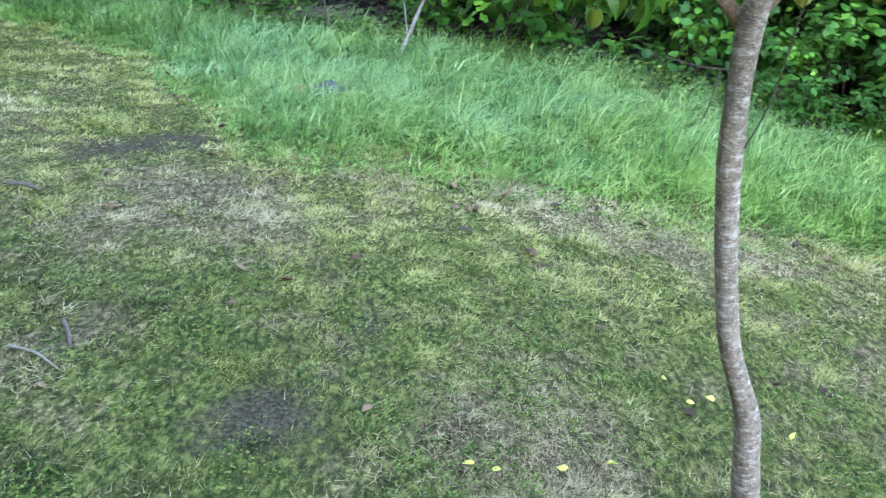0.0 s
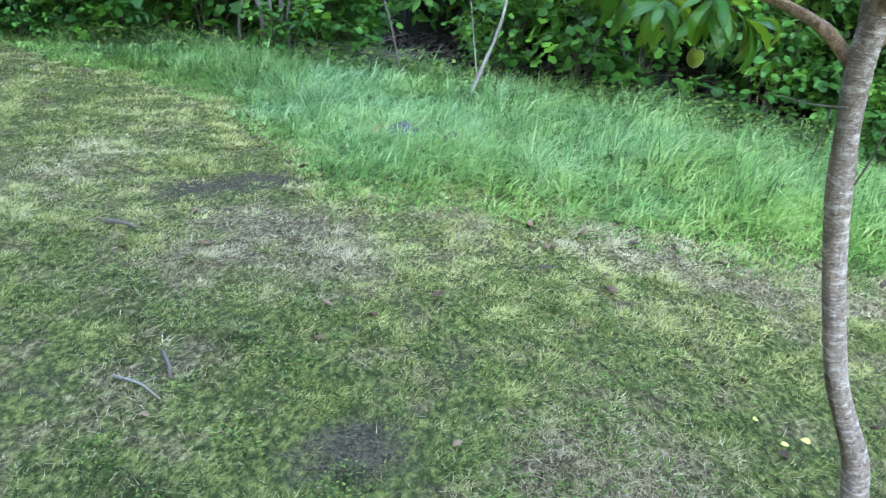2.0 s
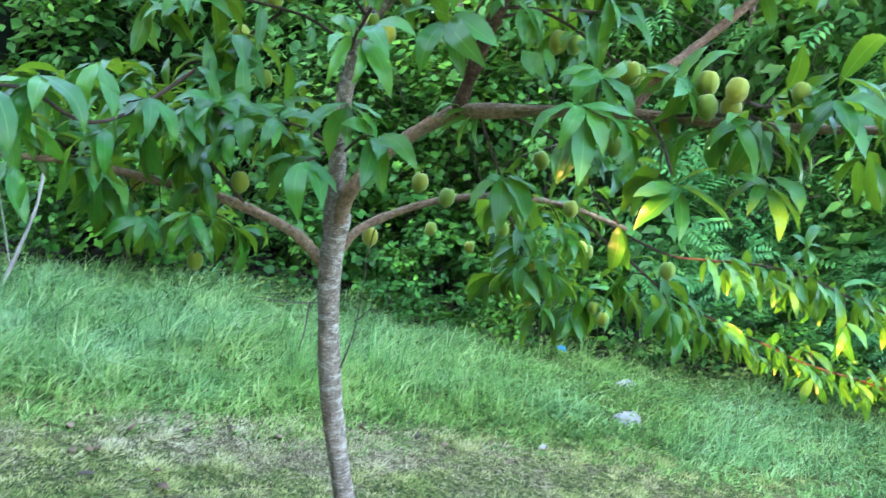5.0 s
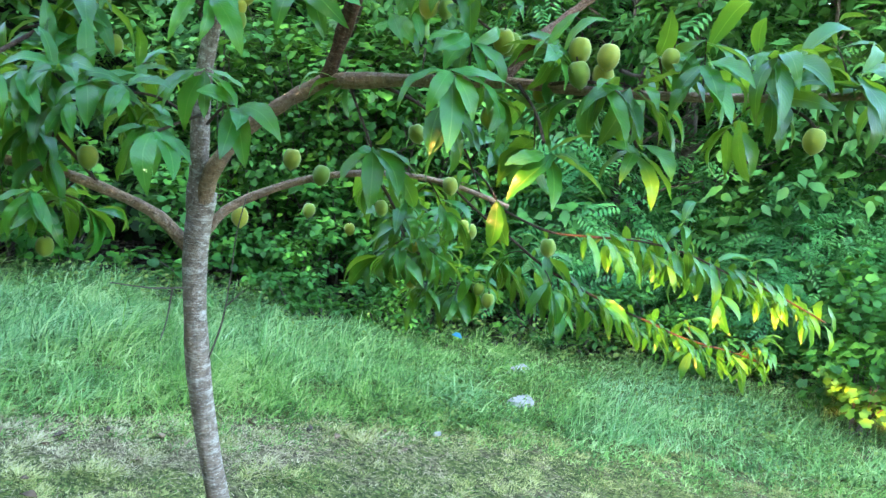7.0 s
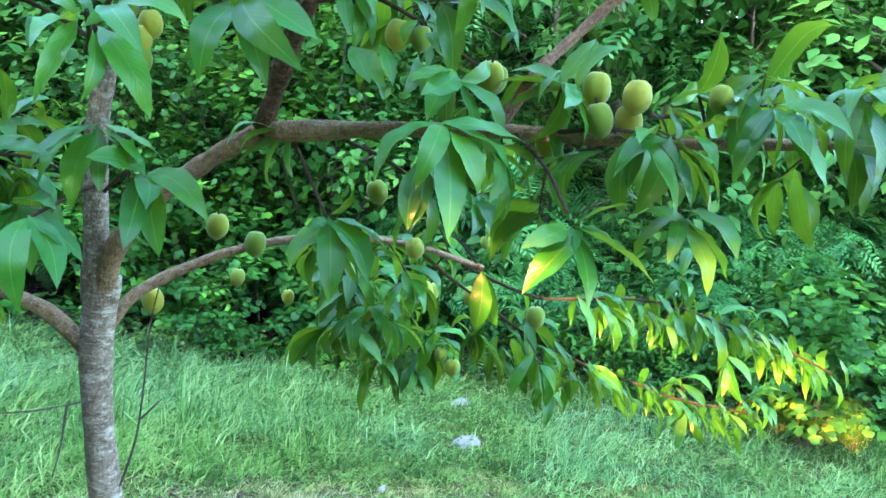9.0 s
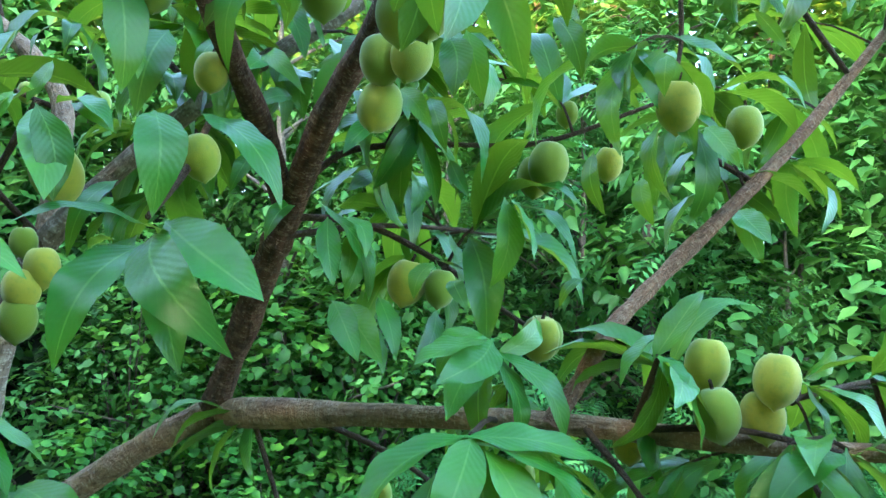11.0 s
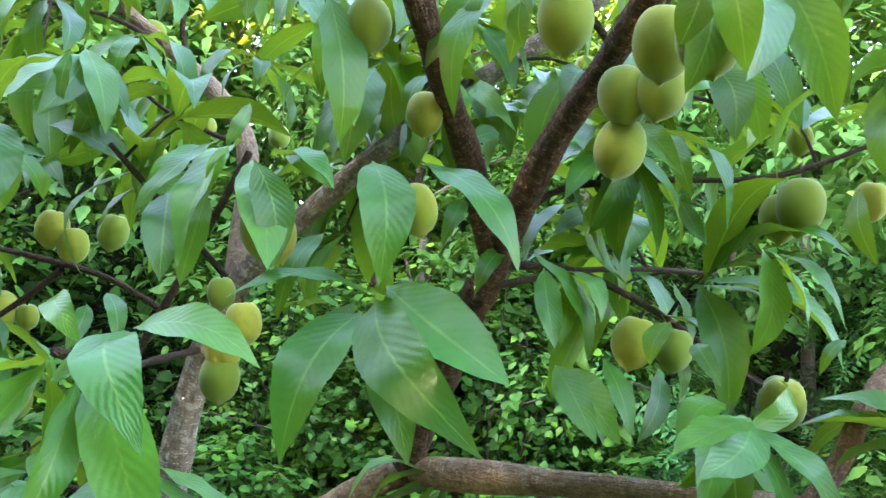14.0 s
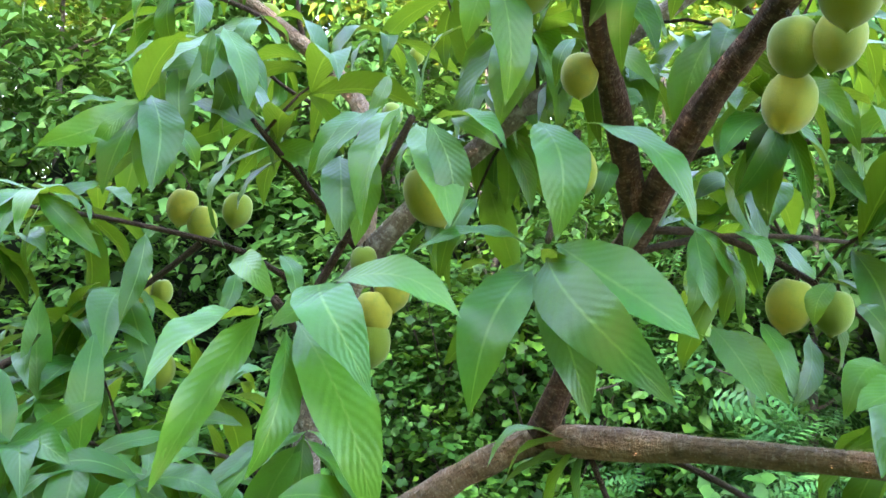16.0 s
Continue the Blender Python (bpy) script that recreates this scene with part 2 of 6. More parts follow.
def stone_material():
    s = Shade("pale_stone")
    p = s.position()
    c = s.steps(s.noise(p, 9.0, 6, 0.65), [(0.3, (0.16, 0.15, 0.13)), (0.55, (0.28, 0.27, 0.25)), (0.75, (0.40, 0.39, 0.36))])
    c = s.mix(s.steps(s.noise(p, 3.0, 3), [(0.55, 0.0), (0.7, 0.5)]), c, (0.13, 0.13, 0.08))
    return s.done(c, 0.85, s.bump(s.noise(p, 30.0, 6), 0.6, 0.01))


STONE = stone_material()


def plain_material(name, colour, rough=0.7, wobble=0.3, scale=25.0):
    s = Shade(name)
    dark = tuple(a * (1 - wobble) for a in colour)
    f = s.noise(s.position(), scale, 5)
    return s.done(s.mix(s.steps(f, [(0.35, 0.0), (0.65, 1.0)]), dark, colour), rough, s.bump(f, 0.3, 0.01))


# near-black screen colour, with the wood's deep shade put into it
SHADE_SCREEN = plain_material("shade_screen", (0.010, 0.022, 0.008), 0.9, 0.6, 3.0)
# dead-leaf brown, darkened further to put the canopy's shade into it
SHADED_MOULD = plain_material("shaded_mould", (0.035, 0.026, 0.018), 0.9, 0.6, 12.0)
CHARRED = plain_material("charred_scrap", (0.035, 0.037, 0.05), 0.6, 0.5, 40.0)
RUST = plain_material("orange_clay", (0.42, 0.29, 0.16), 0.8, 0.4, 30.0)
FRESH_YELLOW = plain_material("fallen_yellow", (0.62, 0.60, 0.12), 0.6, 0.25, 60.0)
BLUE_SCRAP = plain_material("blue_plastic", (0.03, 0.16, 0.24), 0.45, 0.3, 30.0)


# ---- mesh helpers ----
def flat_mesh(name, verts, tris, uvs=None, material=None, smooth=True):
    """A mesh from arrays of corners and triangles, with an optional texture place for each corner."""
    me = bpy.data.meshes.new(name)
    verts, tris = np.asarray(verts, np.float32), np.asarray(tris, np.int32)
    me.vertices.add(len(verts))
    me.vertices.foreach_set("co", verts.ravel())
    me.loops.add(tris.size)
    me.loops.foreach_set("vertex_index", tris.ravel())
    me.polygons.add(len(tris))
    me.polygons.foreach_set("loop_start", np.arange(0, tris.size, 3, dtype=np.int32))
    me.polygons.foreach_set("loop_total", np.full(len(tris), 3, np.int32))
    me.polygons.foreach_set("use_smooth", np.full(len(tris), smooth))
    if uvs is not None:
        layer = me.uv_layers.new(name="UVMap")
        layer.data.foreach_set("uv", np.asarray(uvs, np.float32)[tris.ravel()].ravel())
    me.update()
    me.validate()
    if material is not None:
        me.materials.append(material)
    return me


def part(name, mesh, parent=None, label=""):
    ob = new(name, mesh)
    ob.parent = parent
    return tagged(ob, label) if label else ob


def thing(name, place=(0, 0, 0), **tags):
    ob = new(name)
    ob.empty_display_size = 0.1
    ob.location = place
    return tagged(ob, **tags)


def unit(v):
    v = np.asarray(v, float)
    return v / np.maximum(np.linalg.norm(v, axis=-1, keepdims=True), 1e-9)


def frames_of(along, normal):
    """Turns whose x runs along a leaf and whose z is its upper side."""
    x = unit(along)
    z = np.asarray(normal, float)
    z = z - x * (z * x).sum(-1, keepdims=True)
    bad = np.linalg.norm(z, axis=-1) < 1e-4
    z[bad] = np.cross(x[bad], (0.3, 0.9, 0.2))
    z = unit(z)
    return np.stack([x, np.cross(z, x), z], -1)


def scatter(templates, places, along, normal, size, seed=0):
    """Many copies of leaf templates as one set of corners, triangles and texture places."""
    r = np.random.default_rng(seed)
    kind = r.integers(0, len(templates), len(places))
    turns = frames_of(along, normal)
    size = np.broadcast_to(np.asarray(size, float), (len(places),))
    vs, fs, us, n = [], [], [], 0
    for k, (tv, tf, tu) in enumerate(templates):
        pick = np.nonzero(kind == k)[0]
        if not len(pick):
            continue
        v = np.einsum("nij,kj->nki", turns[pick], tv) * size[pick, None, None] + np.asarray(places)[pick, None, :]
        f = tf[None] + (np.arange(len(pick)) * len(tv))[:, None, None] + n
        vs.append(v.reshape(-1, 3)), fs.append(f.reshape(-1, 3)), us.append(np.tile(tu, (len(pick), 1)))
        n += len(pick) * len(tv)
    return np.concatenate(vs), np.concatenate(fs), np.concatenate(us)


def joined(*sets):
    vs, fs, us, n = [], [], [], 0
    for v, f, u in sets:
        vs.append(v), fs.append(f + n), us.append(u)
        n += len(v)
    return np.concatenate(vs), np.concatenate(fs), np.concatenate(us)


def curve_through(points, steps):
    """A smooth line through points (Catmull-Rom)."""
    p = np.asarray(points, float)
    p = np.vstack([2 * p[0] - p[1], p, 2 * p[-1] - p[-2]])
    out = []
    for i in range(1, len(p) - 2):
        t = np.linspace(0, 1, steps, endpoint=False)[:, None]
        a, b, c, d = p[i - 1], p[i], p[i + 1], p[i + 2]
        out.append(0.5 * (2 * b + (c - a) * t + (2 * a - 5 * b + 4 * c - d) * t ** 2 + (3 * b - a - 3 * c + d) * t ** 3))
    return np.vstack(out + [p[-2:-1]])


def tube(points, r0, r1, sides=10, steps=6, knots=0.06, seed=0, profile=None):
    """A tapering, slightly uneven stem as corners, triangles, texture places."""
    line = curve_through(points, steps) if steps > 1 else np.asarray(points, float)
    r = np.random.default_rng(seed)
    n = len(line)
    tang = unit(np.gradient(line, axis=0))
    ref = np.array((0.31, 0.95, 0.05))
    a = unit(np.cross(tang, ref))
    b = np.cross(tang, a)
    length = np.concatenate([[0], np.cumsum(np.linalg.norm(np.diff(line, axis=0), axis=1))])
    along, wide = profile if profile else ((0, 1), (r0, r1))
    rad = np.interp(length / length[-1], along, wide) * (1 + knots * np.interp(np.arange(n), np.arange(0, n + 2, 2.5), r.normal(0, 1, len(np.arange(0, n + 2, 2.5)))))
    ang = np.linspace(0, 2 * np.pi, sides + 1)
    wob = 1 + knots * 0.6 * np.sin(2 * ang + r.uniform(0, 6)) + knots * 0.4 * np.sin(3 * ang + r.uniform(0, 6))
    ring = (np.cos(ang) * wob)[None, :, None] * a[:, None, :] + (np.sin(ang) * wob)[None, :, None] * b[:, None, :]
    v = line[:, None, :] + ring * rad[:, None, None]
    uv = np.stack([np.broadcast_to(ang / (2 * np.pi) * 0.24, (n, sides + 1)), np.broadcast_to(length[:, None], (n, sides + 1))], -1)
    i, j = np.meshgrid(np.arange(n - 1), np.arange(sides), indexing="ij")
    q = i * (sides + 1) + j
    f = np.stack([q, q + 1, q + sides + 2, q, q + sides + 2, q + sides + 1], -1).reshape(-1, 3)
    v = np.concatenate([v.reshape(-1, 3), line[-1:] + tang[-1:] * r1 * 0.4])
    uv = np.concatenate([uv.reshape(-1, 2), [[0.1, length[-1]]]])
    last = (n - 1) * (sides + 1) + np.arange(sides)
    f = np.concatenate([f, np.stack([last, last + 1, np.full(sides, len(v) - 1)], -1)])
    return v, f, uv


def lance_leaf(width=0.125, bend=0.1, fold=0.25, twist=0.0, wave=0.02, seed=0, rows=9, sway=0.085):
    """A long, pointed, slightly folded leaf, one long from base to tip."""
    r = np.random.default_rng(seed)
    s = np.linspace(0, 1, rows) ** 1.1
    w = width * np.interp(s, [0.0, 0.04, 0.12, 0.25, 0.42, 0.6, 0.78, 0.9, 1.0], [0.05, 0.09, 0.46, 0.84, 1.0, 0.96, 0.68, 0.34, 0.0])
    z = bend * 4 * s * (1 - s) * (0.75 + 0.5 * s)
    y0 = sway * np.sin(np.pi * s) * r.uniform(-1, 1)
    lift = fold * w + wave * np.sin(s * 19 + r.uniform(0, 6)) * (w > 0.03)
    lift2 = fold * w + wave * np.sin(s * 17 + r.uniform(0, 6)) * (w > 0.03)
    roll = twist * s
    mid = np.stack([s, y0, z], -1)
    left = np.stack([s, y0 + w * np.cos(roll), z + lift + w * np.sin(roll)], -1)
    right = np.stack([s, y0 - w * np.cos(roll), z + lift2 - w * np.sin(roll)], -1)
    v = np.stack([left, mid, right], 1).reshape(-1, 3)
    uv = np.stack([np.repeat(s, 3), np.tile([1.0, 0.5, 0.0], len(s))], -1)
    f = []
    for i in range(len(s) - 1):
        a = i * 3
        for c in (0, 1):
            f += [(a + c, a + c + 1, a + c + 4), (a + c, a + c + 4, a + c + 3)]
    return v, np.array(f), uv


def fan_leaf(outline, cup=0.08, stalk=0.25):
    """A broad leaf from an outline of (forward, sideways) places for one half, with a little stalk."""
    half = np.array(outline)
    ring = np.concatenate([half, half[::-1][1:] * (1, -1)]) if abs(half[-1][1]) < 1e-6 else np.concatenate([half, half[::-1] * (1, -1)])
    z = cup * (np.abs(ring[:, 1]) * 0.9 - ring[:, 0] ** 2 * 0.6)
    v = np.concatenate([[(0.0, 0.0, 0.0)], np.column_stack([ring, z])])
    k = len(ring)
    f = [(0, i + 1, i) for i in range(1, k)]
    v = np.column_stack([v[:, 0] + stalk, v[:, 1], v[:, 2]])
    uv = np.column_stack([v[:, 0], v[:, 1] * 0.5 + 0.5])
    return v, np.array(f), uv


def frond(pairs=6, size=0.2, droop=0.25):
    """A feathered leaf: narrow leaflets in pairs along a bending stalk."""
    vs, fs, us, n = [], [], [], 0
    for i in range(pairs * 2 + 1):
        k = min(i // 2, pairs)
        s = 0.15 + 0.8 * k / pairs
        side = 0 if i == pairs * 2 else (1 if i % 2 else -1)
        base = np.array((s, 0, 0.25 * s - droop * s * s))
        way = unit(np.array((0.55, side * 1.0, -0.25))) if side else np.array((1, 0, -0.3))
        ln = size * (1.15 - 0.5 * abs(k / pairs - 0.4))
        nor = np.array((0, 0, 1.0))
        perp = unit(np.cross(nor, way))
        tip = base + way * ln
        mid = base + way * ln * 0.45 + np.array((0, 0, 0.012))
        vs.append(np.array([base, mid + perp * ln * 0.15, mid - perp * ln * 0.15, tip]))
        fs.append(np.array([(0, 2, 1), (1, 2, 3)]) + n)
        us.append(np.array([(0, 0.5), (0.5, 1), (0.5, 0), (1, 0.5)]))
        n += 4
    return np.concatenate(vs), np.concatenate(fs), np.concatenate(us)


PEACH_LEAVES = [lance_leaf(0.122 + 0.016 * (i % 3), 0.12 + 0.06 * (i % 4), 0.14 + 0.16 * (i % 3), (-0.5, 0.0, 0.4, 0.15)[i % 4], 0.012, i) for i in range(9)]
LARGE_LEAVES = [lance_leaf(0.132 + 0.014 * (i % 3), 0.07 + 0.05 * (i % 4), 0.12 + 0.12 * (i % 3), (-0.35, 0.0, 0.3, 0.12)[i % 4], 0.014, i, 22, 0.085) for i in range(9)]
MAPLE_LEAVES = [fan_leaf([(-0.10, 0.20), (0.08, 0.50), (0.22, 0.30), (0.55, 0.48), (0.88, 0.0)], c) for c in (0.1, 0.3, -0.15)]
VINE_LEAVES = [fan_leaf([(-0.2, 0.25), (0.2, 0.48), (0.6, 0.32), (0.82, 0.0)], c) for c in (0.15, 0.35, -0.1)]
OVAL_LEAVES = [fan_leaf([(0.0, 0.05), (0.3, 0.27), (0.65, 0.24), (1.0, 0.0)], c, 0.1) for c in (0.2, 0.5, -0.2)]
CROWN_LEAVES = [fan_leaf([(0.05, 0.12), (0.45, 0.30), (1.0, 0.0)], c, 0.05) for c in (0.2, 0.5, -0.2)]
FRONDS = [frond(6, 0.26, d) for d in (0.15, 0.4, 0.6)]

# ---- ground ----
def bumps(x, y, seed, scale):
    """Soft rolling unevenness from a few crossing waves."""
    r = np.random.default_rng(seed)
    out = np.zeros_like(np.asarray(x, float))
    for k in range(7):
        a, f = r.uniform(0, 6.28), scale * r.uniform(0.5, 1.8)
        out = out + np.sin((x * math.cos(a) + y * math.sin(a)) * f + r.uniform(0, 6.28)) / (1 + k * 0.25)
    return out / 3.5


def ground_height(x, y):
    x, y = np.asarray(x, float), np.asarray(y, float)
    flat = 14.0 * np.tanh(x / 14.0)
    near = np.exp(-((x - 1) ** 2 + (y - 4) ** 2) / 150.0)
    return -0.20 - 0.118 * flat + near * (0.02 * bumps(x, y, 3, 2.2) + 0.012 * bumps(x, y, 4, 7.0) + 0.006 * bumps(x, y, 5, 19.0))


def tall_edge(x):
    """Where the mown lawn ends and the long grass begins."""
    return np.interp(x, [-9, -6.2, -3.9, -2.5, -1.75, -1.3, -0.6, 0.6, 1.4, 2.2, 2.8, 3.4, 4.6, 6.0, 9.0],
                     [10.5, 9.3, 8.0, 6.8, 5.6, 4.85, 4.85, 4.75, 4.62, 4.45, 4.1, 3.6, 2.6, 1.2, -2.0])


WOOD_EDGE = np.array([(-14.0, 10.5), (-9.0, 9.6), (-5.7, 9.2), (-2.9, 9.2), (-0.6, 8.7), (1.2, 8.5), (2.2, 7.9), (3.2, 7.2),
                      (4.2, 6.45), (5.4, 5.7), (6.7, 4.75), (7.3, 3.6), (8.4, 1.5), (10.0, -2.0)])


def wood_edge(x):
    return np.interp(x, WOOD_EDGE[:, 0], WOOD_EDGE[:, 1])


def patches(x, y, spots):
    """Round soft-edged patches: (x, y, radius, strength)."""
    ragged = 1 + 0.35 * bumps(x, y, 61, 9.0) + 0.3 * bumps(x, y, 62, 23.0)
    return sum(k * np.exp(-((x - px) ** 2 + (y - py) ** 2) / (pr * ragged) ** 2) for px, py, pr, k in spots)


WORN = [(-0.63, 2.28, 0.27, 1.3), (-2.16, 4.8, 0.30, 1.2), (-1.72, 5.03, 0.22, 1.0), (-0.36, 2.92, 0.14, 1.0), (-1.52, 2.65, 0.12, 0.8), (-1.95, 2.45, 0.16, 0.7), (1.88, 3.2, 0.16, 0.7), (1.0, 2.6, 0.2, 0.5), (-1.44, 4.2, 0.4, 0.6), (0.15, 3.9, 0.12, 0.6)]
DRY = [(-1.44, 4.2, 0.42, 1.1), (-1.8, 3.7, 0.34, 0.8), (-1.0, 3.85, 0.3, 0.6), (-1.62, 2.5, 0.2, 0.8), (0.55, 4.82, 0.3, 0.8), (0.95, 4.42, 0.38, 0.75), (-0.45, 4.7, 0.22, 0.6), (1.8, 4.3, 0.38, 0.9), (0.36, 2.3, 0.4, 0.7),
       (1.4, 4.0, 0.3, 0.5), (2.5, 3.8, 0.4, 0.6), (-2.6, 4.3, 0.4, 0.5), (-3.2, 5.1, 0.5, 0.4), (0.1, 2.0, 0.4, 0.4), (1.9, 3.1, 0.3, 0.5)]
LUSH = [(1.62, 3.2, 0.32, 0.6), (-2.7, 6.3, 0.9, 0.3), (0.25, 3.75, 0.5, 0.25), (-0.45, 3.4, 0.45, 0.2), (1.1, 3.6, 0.4, 0.3), (-1.2, 5.4, 0.3, 0.3), (-0.3, 4.4, 0.4, 0.2), (2.8, 3.3, 0.5, 0.35)]
# darker turf; the spot at (0.9, 2.7) puts the tree's shade into colour
DIM = [(-1.9, 3.2, 0.35, 0.35), (-1.3, 2.75, 0.45, 0.35), (-0.2, 2.6, 0.5, 0.22), (0.9, 2.7, 0.5, 0.32), (-1.5, 2.0, 0.6, 0.28), (-0.6, 2.1, 0.5, 0.3)]


def ground_sheet():
    xs = np.concatenate([[-400, -150, -60, -30, -18, -12, -9], np.arange(-7, 9, 0.1), [10, 12, 16, 24, 40, 90, 200, 400]])
    ys = np.concatenate([[-400, -150, -60, -25, -12, -6, -3], np.arange(-1.4, 11, 0.1), [12, 14, 18, 25, 40, 90, 200, 400]])
    gx, gy = np.meshgrid(xs, ys, indexing="ij")
    v = np.stack([gx, gy, ground_height(gx, gy)], -1).reshape(-1, 3)
    i, j = np.meshgrid(np.arange(len(xs) - 1), np.arange(len(ys) - 1), indexing="ij")
    q = (i * len(ys) + j).ravel()
    f = np.concatenate([np.stack([q, q + len(ys), q + len(ys) + 1], -1), np.stack([q, q + len(ys) + 1, q + 1], -1)])
    return tagged(new("ground", flat_mesh("ground", v, f, np.stack([patches(v[:, 0], v[:, 1], WORN), patches(v[:, 0], v[:, 1], DRY)], -1), SOIL)), "sloping ground of worn soil and thatch", "ground", kind="structure")


ground_sheet()


def on_ground(x, y, lift=0.0):
    return np.stack([x, y, ground_height(x, y) + lift], -1)


def blade_set(x, y, height, width, lean, segments, r, a=None):
    """Grass blades as tapering, bending strips; a: the way each one leans."""
    n = len(x)
    base = on_ground(x, y, -0.004)
    a = r.uniform(0, 2 * np.pi, n) if a is None else a
    way = np.stack([np.cos(a), np.sin(a), np.zeros(n)], -1)
    side = np.stack([-np.sin(a + 0.6), np.cos(a + 0.6), np.zeros(n)], -1)
    rows = []
    for k in range(segments + 1):
        s = k / segments
        c = base + way * (lean * height * s ** 1.7)[:, None] + np.array((0, 0, 1.0)) * (height * (s - np.minimum(0.35 * lean, 0.72) * s * s))[:, None]
        w = (width * (1 - s) ** 0.7 * 0.5)[:, None]
        rows += [c] if k == segments else [c + side * w, c - side * w]
    v = np.stack(rows, 1)
    m = len(rows)
    f = []
    for k in range(segments - 1):
        b = 2 * k
        f += [(b, b + 1, b + 3), (b, b + 3, b + 2)]
    f.append((m - 3, m - 2, m - 1))
    f = np.array(f)[None] + (np.arange(n) * m)[:, None, None]
    return v.reshape(-1, 3), f.reshape(-1, 3)


def lawn_cover(x, y):
    """How thick the mown grass stands: thin on the worn patches."""
    return 1.0 + 0.5 * bumps(x, y, 11, 2.6) + 0.8 * bumps(x, y, 12, 7.5) + 0.7 * bumps(x, y, 13, 21.0) - patches(x, y, WORN)


def make_lawn():
    r = np.random.default_rng(21)
    n = 72000
    y = 0.9 + 8.6 * r.random(n) ** 1.4
    q = r.random(n) * 2 - 1
    x = 0.8 + q * np.where(q < 0, 1.8 + 0.66 * y, 2.3 + 0.85 * y)
    keep = (y < tall_edge(x) + 0.5 + 0.3 * r.random(n)) & (r.random(n) < np.clip(lawn_cover(x, y), 0.12, 1.0))
    x, y = x[keep], y[keep]
    far = np.clip(y / 3.0, 0.8, 2.4)
    size = np.clip(0.6 + 0.8 * bumps(x, y, 15, 6.0) + 1.1 * bumps(x, y, 16, 17.0) + 0.8 * bumps(x, y, 17, 43.0) + 0.25 * r.normal(size=len(x)), 0.08, 2.2)
    tall = (0.007 + 0.020 * size) * np.clip(far, 0.9, 1.3)
    # turf turns lighter beyond y 2.8: the open sky's light put into colour
    shade = 0.58 + 0.2 * bumps(x, y, 71, 3.0) + 0.3 * bumps(x, y, 72, 10.0) + 0.5 * bumps(x, y, 75, 29.0) + 0.12 * r.normal(size=len(x)) + patches(x, y, LUSH) * 0.6 - patches(x, y, DIM) + 0.20 * np.clip((y - 2.8) / 1.5, 0, 1)
    dry = 0.09 + 0.38 * bumps(x, y, 73, 4.0) + 0.4 * bumps(x, y, 74, 13.0) + 0.35 * bumps(x, y, 76, 37.0) + 0.08 * r.normal(size=len(x)) + 0.55 * patches(x, y, DRY) - 0.4 * patches(x, y, LUSH)
    count = np.clip((15 * (0.5 + 0.6 * size)).astype(int), 4, 26)
    own = np.repeat(np.arange(len(x)), count)
    n = len(own)
    da, dr = r.uniform(0, 6.283, n), np.abs(r.normal(0, 0.015, n)) * (0.7 + 0.5 * size[own]) * far[own]
    bx, by = x[own] + np.cos(da) * dr, y[own] + np.sin(da) * dr
    h = tall[own] * r.uniform(0.4, 1.2, n)
    v, f = blade_set(bx, by, h, 0.0046 * far[own] * r.uniform(0.6, 1.7, n), r.uniform(0.5, 2.2, n), 1, r, da + r.normal(0, 0.7, n))
    uv = np.repeat(np.stack([shade[own], dry[own]], -1), 3, axis=0)
    n = 130000
    ox, oy = r.uniform(-8, 9, n), r.uniform(-6, 9.5, n)
    keep = (oy < tall_edge(ox)) & ((oy < 0.95) | (ox < -1.0 - 0.66 * oy) | (ox > 3.1 + 0.85 * oy))
    ox, oy = ox[keep], oy[keep]
    v2, f2 = blade_set(ox, oy, r.uniform(0.02, 0.06, len(ox)), r.uniform(0.008, 0.014, len(ox)), r.uniform(0.4, 2.0, len(ox)), 1, r)
    uv2 = np.repeat(np.stack([r.normal(0.5, 0.15, len(ox)), r.normal(0.3, 0.2, len(ox))], -1), 3, axis=0)
    v, f, uv = joined((v, f, uv), (v2, f2, uv2))
    tagged(new("lawn_grass", flat_mesh("lawn_grass", v, f, uv, LAWN_BLADE)), "short patchy mown grass in olive and dry tufts", "grass", kind="stuff")
    # dry cuttings lying flat
    n = 300000
    y = 0.9 + 8.0 * r.random(n) ** 1.4
    x = 0.8 + (r.random(n) * 2 - 1) * (1.9 + 0.66 * y)
    keep = (y < tall_edge(x) + 0.2) & (r.random(n) < np.clip(0.10 + 0.12 * bumps(x, y, 19, 9.0) + 0.55 * patches(x, y, DRY) - 0.4 * patches(x, y, WORN[:8]), 0.015, 0.9))
    x, y = x[keep], y[keep]
    a = r.uniform(0, 6.28, len(x))
    ln = r.uniform(0.02, 0.07, len(x))
    d = np.stack([np.cos(a), np.sin(a), r.normal(0, 0.15, len(x))], -1) * ln[:, None]
    s = np.stack([-np.sin(a), np.cos(a), np.zeros(len(x))], -1) * r.uniform(0.0006, 0.0017, len(x))[:, None] * np.clip(y / 3, 0.8, 1.8)[:, None]
    b = on_ground(x, y, 0.012 + 0.012 * r.random(len(x)))
    v = np.stack([b - s, b + s, b + d], 1).reshape(-1, 3)
    tagged(new("dry_cuttings", flat_mesh("dry_cuttings", v, np.arange(len(v)).reshape(-1, 3), None, STRAW)), "pale dry grass cuttings strewn over the lawn", "straw", kind="stuff")
    # broad-leaved weeds in the turf
    n = 150000
    y = 0.9 + 6.5 * r.random(n) ** 1.4
    x = 0.8 + (r.random(n) * 2 - 1) * (1.9 + 0.66 * y)
